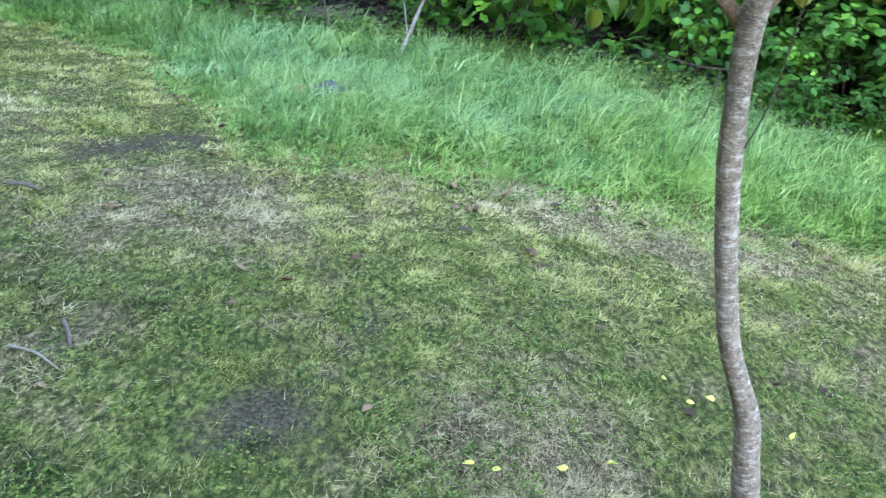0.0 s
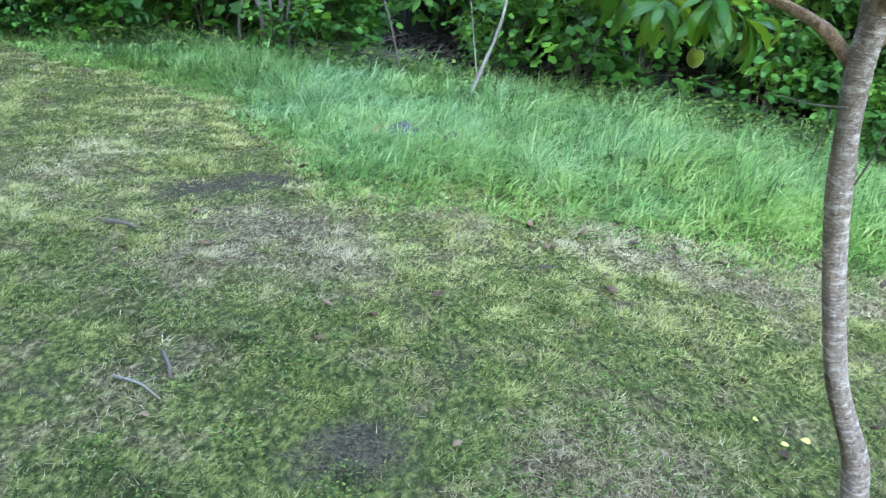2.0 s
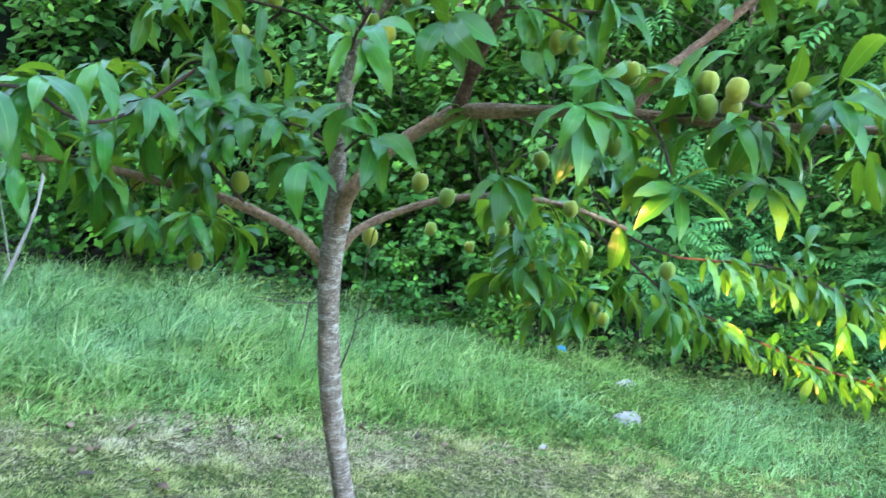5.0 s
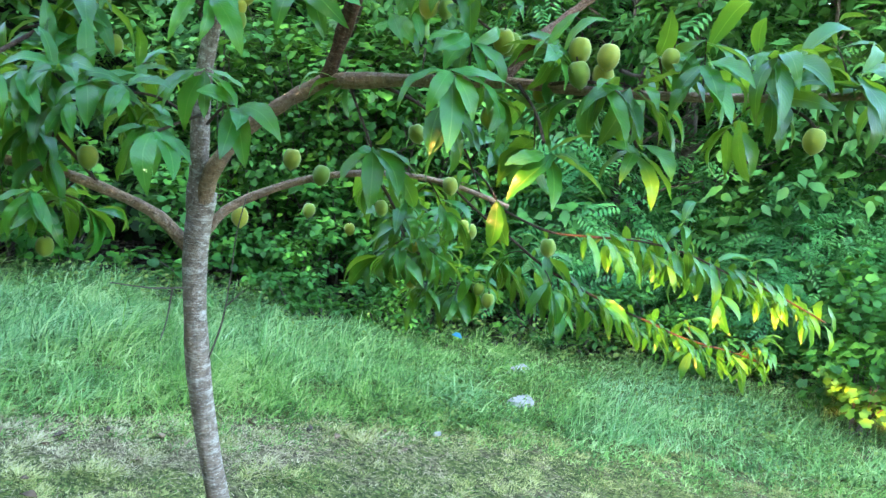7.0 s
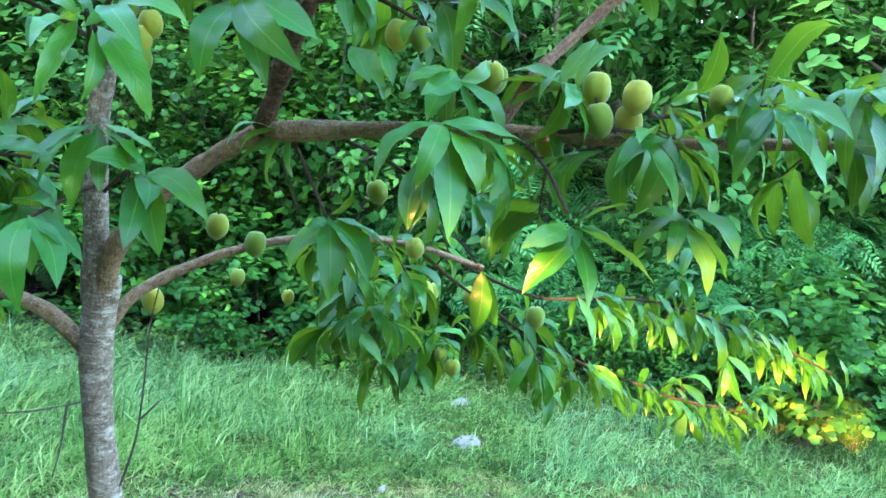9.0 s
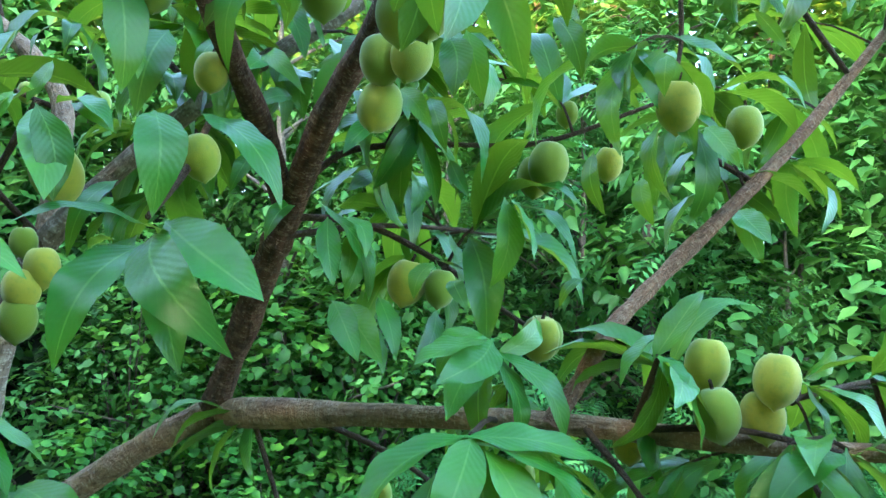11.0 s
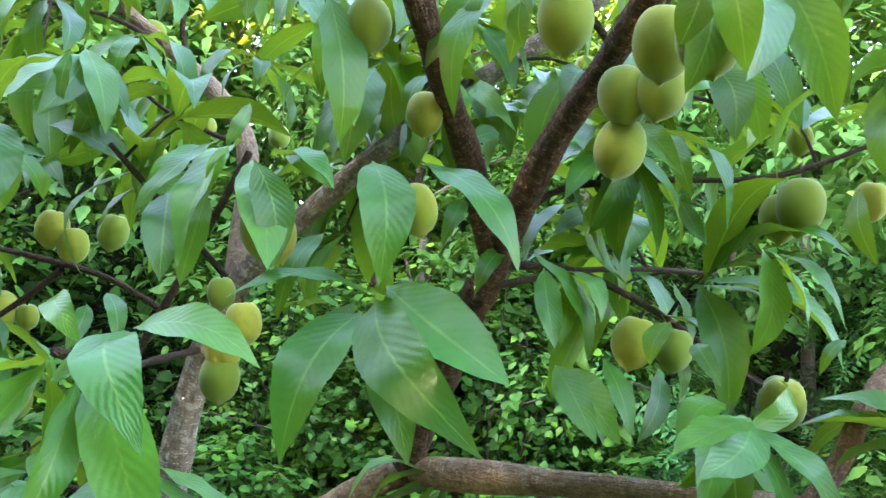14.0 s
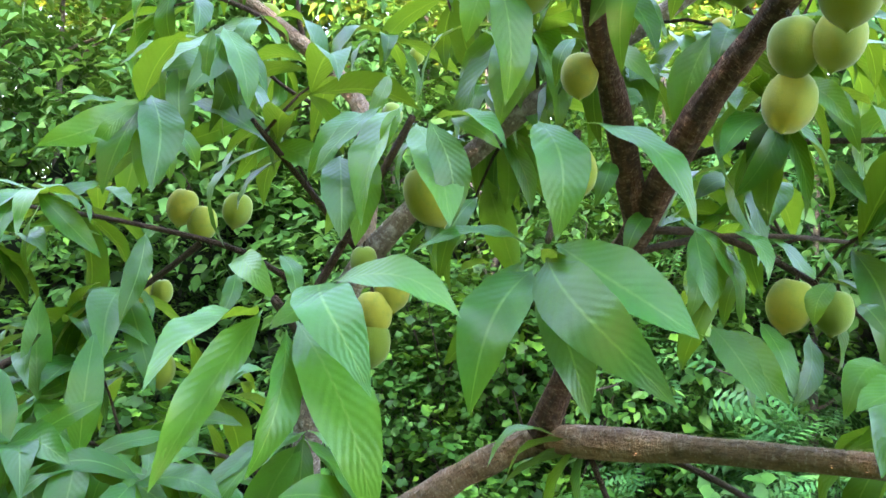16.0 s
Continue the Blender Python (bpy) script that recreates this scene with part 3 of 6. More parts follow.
    patch = 0.6 * bumps(x, y, 31, 3.2) + 0.9 * bumps(x, y, 32, 11.0) + 0.5 * bumps(x, y, 33, 31.0) + 1.3 * patches(x, y, DIM[:2]) + 0.9 * patches(x, y, LUSH[:1]) + 0.1
    keep = (y < tall_edge(x)) & (patch > 0.25 + 0.3 * r.random(n))
    x, y = x[keep], y[keep]
    a = r.uniform(0, 6.28, len(x))
    al = np.stack([np.cos(a), np.sin(a), r.uniform(-0.1, 0.5, len(x))], -1)
    up = np.stack([r.normal(0, 0.35, len(x)), r.normal(0, 0.35, len(x)), np.ones(len(x))], -1)
    v, f, u = scatter(OVAL_LEAVES, on_ground(x, y, 0.010 + 0.030 * r.random(len(x))), al, up, r.uniform(0.009, 0.019, len(x)), 5)
    tagged(new("lawn_weeds", flat_mesh("lawn_weeds", v, f, u, WEED)), "low broad-leaved weeds growing in the lawn", "weeds", kind="stuff")


def make_tall_grass():
    r = np.random.default_rng(22)
    n = 21000
    x = r.uniform(-8, 9.5, n)
    lo, hi = tall_edge(x) - 0.2 + 0.3 * bumps(x, 0.0 * x, 43, 3.0), wood_edge(x) + 0.8
    y = lo + (hi - lo) * r.random(n) ** 1.15
    keep = (x - 1.5 > -2.4 - 0.72 * y) & (x - 1.5 < 3.6 + 0.8 * y) & (hi > lo) & (y > 0.6)
    x, y = x[keep], y[keep]
    near = np.clip((y - tall_edge(x) + 0.2) / 1.2, 0.18, 1.0)
    clump = np.clip(0.85 + 0.45 * bumps(x, y, 41, 3.0) + 0.6 * bumps(x, y, 42, 9.0) + 0.22 * r.normal(size=len(x)), 0.25, 1.9)
    right = np.clip((x - 2.6) / 1.5, 0, 1)
    tall = 0.25 * near * clump * (1 - 0.45 * right)
    shade = 0.57 + 0.12 * bumps(x, y, 81, 2.2) + 0.2 * bumps(x, y, 82, 7.0) + 0.34 * bumps(x, y, 85, 19.0) + 0.14 * r.normal(size=len(x)) + 0.2 * np.exp(-((x + 0.9) ** 2 + (y - 6.8) ** 2) / 0.8)
    shade = shade - 0.08 * np.clip((x - 0.5) / 1.5, 0, 1)
    warm = 0.52 + 0.5 * bumps(x, y, 83, 1.6) + 0.4 * bumps(x, y, 86, 6.0) + 0.12 * r.normal(size=len(x)) + 0.55 * (1 - near) + 0.15 * right
    way = 2.2 * bumps(x, y, 84, 2.5) + r.normal(0, 1.1, len(x))
    count = r.integers(5, 11, len(x))
    own = np.repeat(np.arange(len(x)), count)
    n = len(own)
    dx, dy = r.normal(0, 0.028, n), r.normal(0, 0.028, n)
    h = tall[own] * r.uniform(0.35, 1.25, n)
    v, f = blade_set(x[own] + dx, y[own] + dy, h, 0.0095 * np.clip(y[own] / 4.5, 1, 2) * r.uniform(0.4, 1.7, n), r.uniform(0.25, 2.4, n), 2, r, way[own] + r.normal(0, 1.1, n))
    uv = np.repeat(np.stack([shade[own], np.clip(warm[own], 0, 1)], -1), 5, axis=0)
    tagged(new("long_grass", flat_mesh("long_grass", v, f, uv, TALL_BLADE)), "long pale bluish-green uncut grass beside the wood", "grass", kind="stuff")
    # seed stalks
    n = 1800
    x = r.uniform(-4, 7, n)
    y = tall_edge(x) + 0.5 + np.maximum(wood_edge(x) - tall_edge(x) - 0.4, 0.1) * r.random(n)
    v, f = blade_set(x, y, r.uniform(0.22, 0.42, n), np.full(n, 0.004), r.uniform(0.1, 0.8, n), 3, r)
    uv = np.repeat(np.stack([r.uniform(0.6, 1.0, n), r.uniform(0.3, 0.9, n)], -1), 7, axis=0)
    tagged(new("grass_stalks", flat_mesh("grass_stalks", v, f, uv, TALL_BLADE)), "thin pale seed stalks among the long grass", "grass", kind="stuff")
    # dead leaves and seedlings on the floor of the wood
    n = 26000
    x = r.uniform(-6, 8, n)
    y = wood_edge(x) + r.uniform(0.2, 4.2, n)
    a = r.uniform(0, 6.28, n)
    al = np.stack([np.cos(a), np.sin(a), r.uniform(-0.2, 0.4, n)], -1)
    up = np.stack([r.normal(0, 0.5, n), r.normal(0, 0.5, n), np.ones(n)], -1)
    v, f, u = scatter(OVAL_LEAVES, on_ground(x, y, 0.01 + 0.05 * r.random(n)), al, up, r.uniform(0.06, 0.13, n), 9)
    tagged(new("forest_litter", flat_mesh("forest_litter", v, f, u, SHADED_MOULD)), "brown dead leaves on the floor of the wood", "leaf litter", kind="stuff")
    n = 7000
    x = r.uniform(-5, 8, n)
    y = wood_edge(x) + r.normal(0.15, 0.28, n)
    keep = bumps(x, y, 53, 3.0) > -0.15
    x, y, n = x[keep], y[keep], int(keep.sum())
    a = r.uniform(0, 6.28, n)
    al = np.stack([np.cos(a), np.sin(a), r.uniform(-0.3, 0.6, n)], -1)
    up = np.stack([r.normal(0, 0.4, n), r.normal(0, 0.4, n) - 0.3, np.ones(n)], -1)
    v, f, u = scatter(OVAL_LEAVES + VINE_LEAVES, on_ground(x, y, 0.04 + 0.28 * r.random(n) ** 1.5), al, up, r.uniform(0.03, 0.06, n), 10)
    tagged(new("edge_weeds", flat_mesh("edge_weeds", v, f, u, WEED)), "low leafy weeds along the wood's edge", "weeds", kind="stuff")
    # soft weeds on the lower side
    n = 9000
    x = r.uniform(2.4, 8.0, n)
    lo, hi = tall_edge(x), wood_edge(x)
    y = lo + (hi - lo) * r.random(n)
    keep = (hi > lo) & (bumps(x, y, 51, 1.7) + 0.4 * bumps(x, y, 52, 5) > -0.1)
    x, y = x[keep], y[keep]
    a = r.uniform(0, 6.28, len(x))
    al = np.stack([np.cos(a), np.sin(a), r.uniform(0.0, 0.9, len(x))], -1)
    up = np.stack([r.normal(0, 0.5, len(x)), r.normal(0, 0.5, len(x)), np.ones(len(x))], -1)
    v, f, u = scatter(OVAL_LEAVES + CROWN_LEAVES, on_ground(x, y, 0.02 + 0.12 * r.random(len(x))), al, up, r.uniform(0.02, 0.045, len(x)), 6)
    tagged(new("meadow_weeds", flat_mesh("meadow_weeds", v, f, u, WEED)), "soft leafy weeds among the long grass", "weeds", kind="stuff")


make_lawn()
make_tall_grass()


# ---- the peach tree ----
TRUNK = [(0.925, 1.90, -0.33), (0.904, 1.90, -0.126), (0.887, 1.90, 0.002), (0.864, 1.90, 0.169), (0.815, 1.90, 0.307), (0.771, 1.90, 0.438),
         (0.732, 1.90, 0.649), (0.711, 1.90, 0.80), (0.694, 1.90, 0.98), (0.690, 1.90, 1.20), (0.700, 1.90, 1.33), (0.718, 1.895, 1.43)]
ELBOW = (0.915, 1.60, 1.708)
tree = thing("peach_tree", (0.925, 1.90, float(ground_height(0.925, 1.90))), label="young peach tree with green leaves and unripe fruit on the lawn", category="fruit tree")
ORIGIN = np.array(tree.location)


def tree_mesh(name, parts_, material):
    v, f, u = parts_
    return flat_mesh(name, v - ORIGIN, f, u, material)


flare = tube([(0.925, 1.90, -0.36), (0.918, 1.90, -0.25), (0.905, 1.90, -0.13)], 0.068, 0.042, 16, 5, 0.05, 2)
part("trunk", tree_mesh("trunk", joined(tube(TRUNK, 0.05, 0.033, 20, 7, 0.03, 1, ((0, 0.15, 0.27, 0.36, 0.55, 1), (0.055, 0.042, 0.037, 0.0315, 0.030, 0.033))), flare), TRUNK_BARK), tree, "grey-brown trunk with pale cross bands")
LINES = []


def limb(points, r0, r1, bark, profile=None):
    """A thick limb of the tree, kept for the leaves that it bears."""
    part("limb", tree_mesh("limb", tube(points, r0, r1, 16, 10, 0.075, 10 + len(LINES), profile), bark), tree)
    LINES.append(np.array(points))


def branch(points, r0=0.0044):
    part("branch", tree_mesh("branch", tube(points, r0, 0.0028, 8, 6, 0.08, 40 + len(LINES)), TWIG_BARK), tree)
    LINES.append(np.array(points))


limb([(0.712, 1.895, 1.38), (0.715, 1.85, 1.46), (0.726, 1.80, 1.513), (0.766, 1.74, 1.586), (0.83, 1.67, 1.650), (0.882, 1.625, 1.690), ELBOW, (0.955, 1.54, 1.712), (1.05, 1.40, 1.716), (1.163, 1.23, 1.715), (1.30, 1.06, 1.70), (1.48, 0.86, 1.70), (1.66, 0.66, 1.715)], 0.026, 0.008, LIMB_BARK, ((0, 0.1, 0.22, 0.30, 0.36, 0.46, 0.66, 1), (0.023, 0.0195, 0.0178, 0.0178, 0.0185, 0.0130, 0.0105, 0.007)))  # right
limb([(0.70, 1.90, 1.38), (0.700, 1.87, 1.50), (0.696, 1.83, 1.64), (0.705, 1.79, 1.78), (0.74, 1.72, 1.92), (0.87, 1.555, 2.085), (1.04, 1.43, 2.23), (1.22, 1.30, 2.42)], 0.027, 0.011, TRUNK_BARK, ((0, 0.3, 0.5, 0.65, 1), (0.026, 0.018, 0.0125, 0.0115, 0.0085)))  # leader
limb([(0.69, 1.91, 1.27), (0.62, 1.96, 1.36), (0.52, 2.0, 1.42), (0.40, 2.06, 1.47), (0.277, 2.10, 1.50), (0.10, 2.13, 1.545), (-0.10, 2.12, 1.57)], 0.017, 0.008, LIMB_BARK)  # left
limb([(0.715, 1.915, 1.30), (0.78, 1.92, 1.375), (0.91, 1.896, 1.433), (1.05, 1.85, 1.468), (1.2, 1.78, 1.475), (1.34, 1.72, 1.45), (1.5, 1.66, 1.39)], 0.0125, 0.006, LIMB_BARK)  # low
limb([ELBOW, (0.925, 1.545, 1.80), (0.925, 1.48, 1.88), (0.925, 1.425, 1.935)], 0.018, 0.015, DARK_BARK)  # upright
limb([(0.925, 1.425, 1.93), (0.868, 1.375, 2.014), (0.772, 1.278, 2.09), (0.72, 1.23, 2.155), (0.66, 1.18, 2.26)], 0.0135, 0.008, DARK_BARK)  # near_a
limb([(0.925, 1.43, 1.93), (0.915, 1.325, 2.025), (0.913, 1.242, 2.081), (0.895, 1.151, 2.125), (0.87, 1.05, 2.2)], 0.015, 0.011, DARK_BARK)  # near_b
limb([(1.145, 1.245, 1.712), (1.19, 1.24, 1.76), (1.25, 1.25, 1.815), (1.36, 1.26, 1.885), (1.51, 1.22, 2.015), (1.62, 1.2, 2.11), (1.8, 1.15, 2.3)], 0.0110, 0.0075, BROWN_BARK)  # slant
limb([(0.735, 1.73, 1.89), (0.775, 1.857, 2.113), (0.745, 1.924, 2.21), (0.688, 2.014, 2.299), (0.622, 2.09, 2.379), (0.546, 2.182, 2.485), (0.451, 2.291, 2.609)], 0.015, 0.008, LIMB_BARK)  # back
branch([(0.715, 1.78, 1.85), (0.64, 1.81, 1.905), (0.577, 1.835, 1.935), (0.45, 1.90, 1.965), (0.30, 1.98, 1.99), (0.12, 2.05, 2.03)])
branch([(0.55, 1.85, 1.935), (0.50, 1.92, 1.89), (0.42, 1.98, 1.83), (0.33, 2.02, 1.80)])
branch([(0.925, 1.40, 1.965), (1.0, 1.42, 2.02), (1.10, 1.38, 2.035), (1.2, 1.31, 2.04), (1.31, 1.23, 2.09)])
branch([(0.93, 1.42, 1.935), (1.02, 1.42, 1.935), (1.10, 1.385, 1.895), (1.16, 1.34, 1.84), (1.22, 1.31, 1.80)])
branch([(0.93, 1.43, 1.915), (1.05, 1.46, 1.94), (1.2, 1.5, 1.955), (1.34, 1.53, 1.96)])
branch([(0.28, 2.10, 1.50), (0.24, 2.13, 1.62), (0.20, 2.14, 1.74)])
branch([(0.45, 2.04, 1.455), (0.36, 2.10, 1.37), (0.25, 2.2, 1.33)])
branch([(0.50, 2.01, 1.43), (0.40, 2.03, 1.56), (0.28, 2.02, 1.70)])
branch([(0.10, 2.13, 1.545), (0.0, 2.1, 1.64), (-0.16, 2.02, 1.72)])
branch([(0.695, 1.85, 1.60), (0.60, 1.87, 1.66), (0.48, 1.9, 1.67), (0.35, 1.9, 1.70)])
branch([(1.16, 1.80, 1.465), (1.28, 1.92, 1.36), (1.43, 2.09, 1.22), (1.60, 2.18, 1.10), (1.76, 2.19, 1.0)])
branch([(1.34, 1.72, 1.45), (1.43, 1.70, 1.37), (1.524, 1.666, 1.294), (1.671, 1.662, 1.19), (1.894, 1.632, 1.071), (2.055, 1.608, 1.0), (2.207, 1.586, 0.931), (2.413, 1.551, 0.865), (2.562, 1.537, 0.808)], 0.0038)
branch([(1.45, 1.68, 1.40), (1.554, 1.56, 1.335), (1.667, 1.519, 1.318), (1.841, 1.478, 1.30), (1.994, 1.44, 1.261), (2.158, 1.399, 1.19), (2.328, 1.351, 1.121), (2.503, 1.286, 1.027)], 0.0038)
branch([(0.96, 1.52, 1.725), (1.1, 1.48, 1.66), (1.22, 1.5, 1.58), (1.3, 1.55, 1.50)])
branch([(1.165, 1.21, 1.712), (1.14, 1.12, 1.66), (1.10, 1.04, 1.605)], 0.0035)
branch([(1.3, 1.06, 1.745), (1.42, 1.12, 1.74), (1.62, 1.15, 1.75), (1.85, 1.12, 1.77)])
branch([(0.68, 2.022, 2.309), (0.592, 2.041, 2.346), (0.505, 2.052, 2.355), (0.411, 2.061, 2.384)])
branch([(0.795, 1.871, 2.123), (0.685, 1.906, 2.166), (0.61, 1.904, 2.212), (0.57, 1.902, 2.23)])
branch([(0.87, 1.555, 2.085), (0.82, 1.62, 2.18), (0.80, 1.66, 2.28)])
branch([(1.04, 1.43, 2.23), (1.18, 1.5, 2.2), (1.36, 1.55, 2.21)])
branch([(1.51, 1.22, 2.015), (1.44, 1.27, 2.08), (1.40, 1.28, 2.2)])
branch([(0.74, 1.74, 1.92), (0.66, 1.70, 1.99), (0.58, 1.66, 2.06)])
branch([(1.5, 0.86, 1.70), (1.52, 0.80, 1.67), (1.5, 0.76, 1.65)])
branch([(1.70, 1.18, 2.2), (1.52, 1.15, 2.24), (1.38, 1.12, 2.28), (1.29, 1.16, 2.24), (1.285, 1.17, 2.14), (1.25, 1.16, 2.07)])
branch([(0.89, 1.12, 2.14), (0.98, 1.18, 2.20), (1.10, 1.2, 2.24), (1.24, 1.2, 2.26)])
branch([(1.04, 1.43, 2.23), (1.10, 1.38, 2.3), (1.16, 1.3, 2.36), (1.3, 1.2, 2.4)])
branch([(0.707, 1.994, 2.282), (0.694, 1.989, 2.334), (0.701, 1.977, 2.388), (0.72, 1.962, 2.462)])
for i, pts in enumerate([
        [(0.665, 1.87, 1.19), (0.56, 1.8, 1.215), (0.46, 1.74, 1.25)], [(0.62, 1.84, 1.2), (0.60, 1.82, 1.13), (0.58, 1.81, 1.08)],
        [(0.715, 1.87, 1.0), (0.745, 1.85, 1.1), (0.765, 1.84, 1.22), (0.78, 1.84, 1.32), (0.80, 1.82, 1.42)], [(0.755, 1.845, 1.14), (0.79, 1.82, 1.18)]]):
    part("dead_twig", tree_mesh("dead_twig", tube(pts, 0.0025, 0.0012, 6, 6, 0.1, 70 + i), DEAD_WOOD), tree, "thin bare grey twig")


def peach_mesh():
    n, m = 22, 15
    v, f, u = [], [], []
    for j in range(m + 1):
        s = j / m
        th = math.pi * s
        for i in range(n):
            a = 2 * math.pi * i / n
            rr = math.sin(th) ** (0.9 if s < 0.5 else 1.02)
            groove = 1 - 0.12 * math.exp(-(((a + math.pi) % (2 * math.pi) - math.pi) / 0.22) ** 2) * math.sin(th)
            z = 1.14 * math.cos(th) - 0.16 * math.exp(-(s / 0.12) ** 2) - 0.16 * math.exp(-((1 - s) / 0.05) ** 2)
            v.append((rr * groove * math.cos(a) * 1.0, rr * math.sin(a) * 0.95, z))
            u.append((i / n, s))
    for j in range(m):
        for i in range(n):
            a, b = j * n + i, j * n + (i + 1) % n
            f += [(a, a + n, b + n), (a, b + n, b)]
    return flat_mesh("peach", v, f, u, PEACH_SKIN)


PEACH = peach_mesh()
PEDICEL = flat_mesh("pedicel", *tube([(0, 0, 0.85), (0.02, 0, 1.1), (0.1, 0, 1.35)], 0.10, 0.08, 6, 2, 0.0), TWIG_BARK)


def peach(x, y, z, r=0.0215, lean=10.0):
    """One fruit on its short stalk, hanging with its seam at a chance turn."""
    k = rng.uniform(0, 360)
    ob = part("peach", PEACH, tree)
    ob.matrix_local = Matrix.Translation(Vector((x, y, z)) - Vector(ORIGIN)) @ pose(0, 0, 0, lean * rng.normal(), lean * rng.normal(), k) @ Matrix.Diagonal((r, r, r * 1.06, 1))
    part("pedicel", PEDICEL, ob)


FRUIT_NEAR = [(0.732, 1.303, 2.1, 0.02), (0.835, 1.188, 2.086, 0.0224), (0.876, 1.134, 2.059, 0.0229), (0.858, 1.078, 2.038, 0.0207), (0.904, 1.208, 2.048, 0.021), (0.918, 1.18, 2.047, 0.0206), (0.912, 1.221, 2.01, 0.0225), (0.789, 1.327, 1.964, 0.0199), (0.679, 1.367, 1.940, 0.0235), (0.799, 1.336, 2.048, 0.0174), (1.058, 1.454, 2.171, 0.0155), (1.072, 1.456, 2.137, 0.0155), (0.692, 1.585, 1.902, 0.0157), (0.68, 1.515, 1.818, 0.0211), (1.013, 1.32, 1.862, 0.0225), (1.038, 1.295, 1.856, 0.0186), (1.195, 1.308, 1.805, 0.025), (1.145, 1.265, 1.984, 0.0215), (1.139, 1.237, 1.991, 0.0245), (1.197, 1.111, 2.039, 0.0244), (1.282, 1.347, 2.099, 0.0164), (1.29, 1.096, 2.031, 0.0206), (1.216, 1.22, 2.001, 0.0181)]
FRUIT_BACK = [(0.483, 1.999, 1.886, 0.025), (0.517, 1.993, 1.878, 0.0166), (0.512, 1.868, 1.774, 0.0213), (0.538, 1.99, 2.003, 0.025), (0.566, 1.981, 1.98, 0.0236), (0.62, 2.014, 2.008, 0.025), (0.695, 2.167, 2.158, 0.0206), (0.689, 2.135, 2.434, 0.0203), (0.769, 2.139, 2.22, 0.0175), (0.66, 2.068, 2.34, 0.0229), (0.976, 2.199, 2.369, 0.0159), (0.85, 1.97, 2.177, 0.0185), (0.698, 1.509, 1.87, 0.0193), (0.681, 1.512, 1.847, 0.0198)]
FRUIT_MID = [(1.221, 1.092, 1.734, 0.0247), (1.255, 1.049, 1.768, 0.0238), (1.265, 1.071, 1.732, 0.0233), (1.24, 1.115, 1.781, 0.025), (1.312, 0.945, 1.765, 0.0185), (1.252, 1.36, 1.805, 0.0248), (1.193, 1.344, 1.642, 0.0219), (1.141, 1.57, 1.594, 0.0221), (1.211, 1.192, 1.695, 0.0185), (1.454, 0.73, 1.627, 0.021)]
FRUIT_LOW = [(0.938, 1.863, 1.512, 0.025), (1.017, 1.851, 1.469, 0.025), (1.328, 1.698, 1.449, 0.0228), (1.532, 1.516, 1.296, 0.0232), (1.45, 2.1, 1.09, 0.024), (1.638, 2.197, 1.077, 0.0242), (1.425, 2.052, 1.218, 0.0231), (1.52, 1.91, 1.289, 0.025), (1.591, 1.805, 1.285, 0.0249), (1.598, 1.986, 1.263, 0.025), (1.734, 2.053, 1.004, 0.025), (1.714, 2.083, 1.039, 0.0205), (1.598, 1.76, 1.429, 0.0157), (0.83, 1.961, 1.35, 0.025), (1.271, 2.195, 1.257, 0.0188), (1.158, 2.263, 1.314, 0.0219), (1.346, 2.053, 1.333, 0.0194), (0.117, 2.137, 1.428, 0.0229), (0.232, 2.188, 1.49, 0.0217), (0.437, 1.81, 1.524, 0.0242), (0.38, 2.19, 1.26, 0.025), (0.573, 1.986, 1.531, 0.0204), (1.188, 1.829, 1.378, 0.0196)]
for px, py, pz, pr in FRUIT_NEAR + FRUIT_BACK + FRUIT_MID + FRUIT_LOW:
    peach(px, py, pz, pr * 0.94)


# ---- leaves of the peach tree ----
LEAVES = []


def leaf(base, tip, face=(0.0, -0.5, 0.85), kind=0, wide=1.0):
    """One leaf from base to tip; face: where its upper side looks. It is built once all leaves are known."""
    LEAVES.append((np.array(base, float), np.array(tip, float), np.array(face, float), kind % len(LARGE_LEAVES), wide))


def build_leaves():
    """The leaves round the forked limbs are parts of their own, those further out one mesh."""
    meshes = [flat_mesh("leaf", *t, PEACH_LEAF) for t in LARGE_LEAVES]
    heart = np.array((0.80, 1.15, 1.92))
    rest = []
    for n, (base, tip, face, kind, wide) in enumerate(sorted(LEAVES, key=lambda q: float(np.linalg.norm((q[0] + q[1]) / 2 - heart)))):
        turn = frames_of((tip - base)[None], face[None])[0]
        size = float(np.linalg.norm(tip - base))
        if n < 300:
            ob = part("leaf", meshes[kind], tree)
            m = Matrix(turn.tolist()).to_4x4() @ Matrix.Diagonal((size, size * wide, size, 1))
            ob.matrix_local = Matrix.Translation(Vector(base - ORIGIN)) @ m
        else:
            v, f, u = LARGE_LEAVES[kind]
            rest.append(((v * (size, size * wide, size)) @ turn.T + base, f, u))
    tagged(part("outer_leaves", tree_mesh("outer_leaves", joined(*rest), PEACH_LEAF), tree), "hanging sprays of long green peach leaves", kind="stuff")


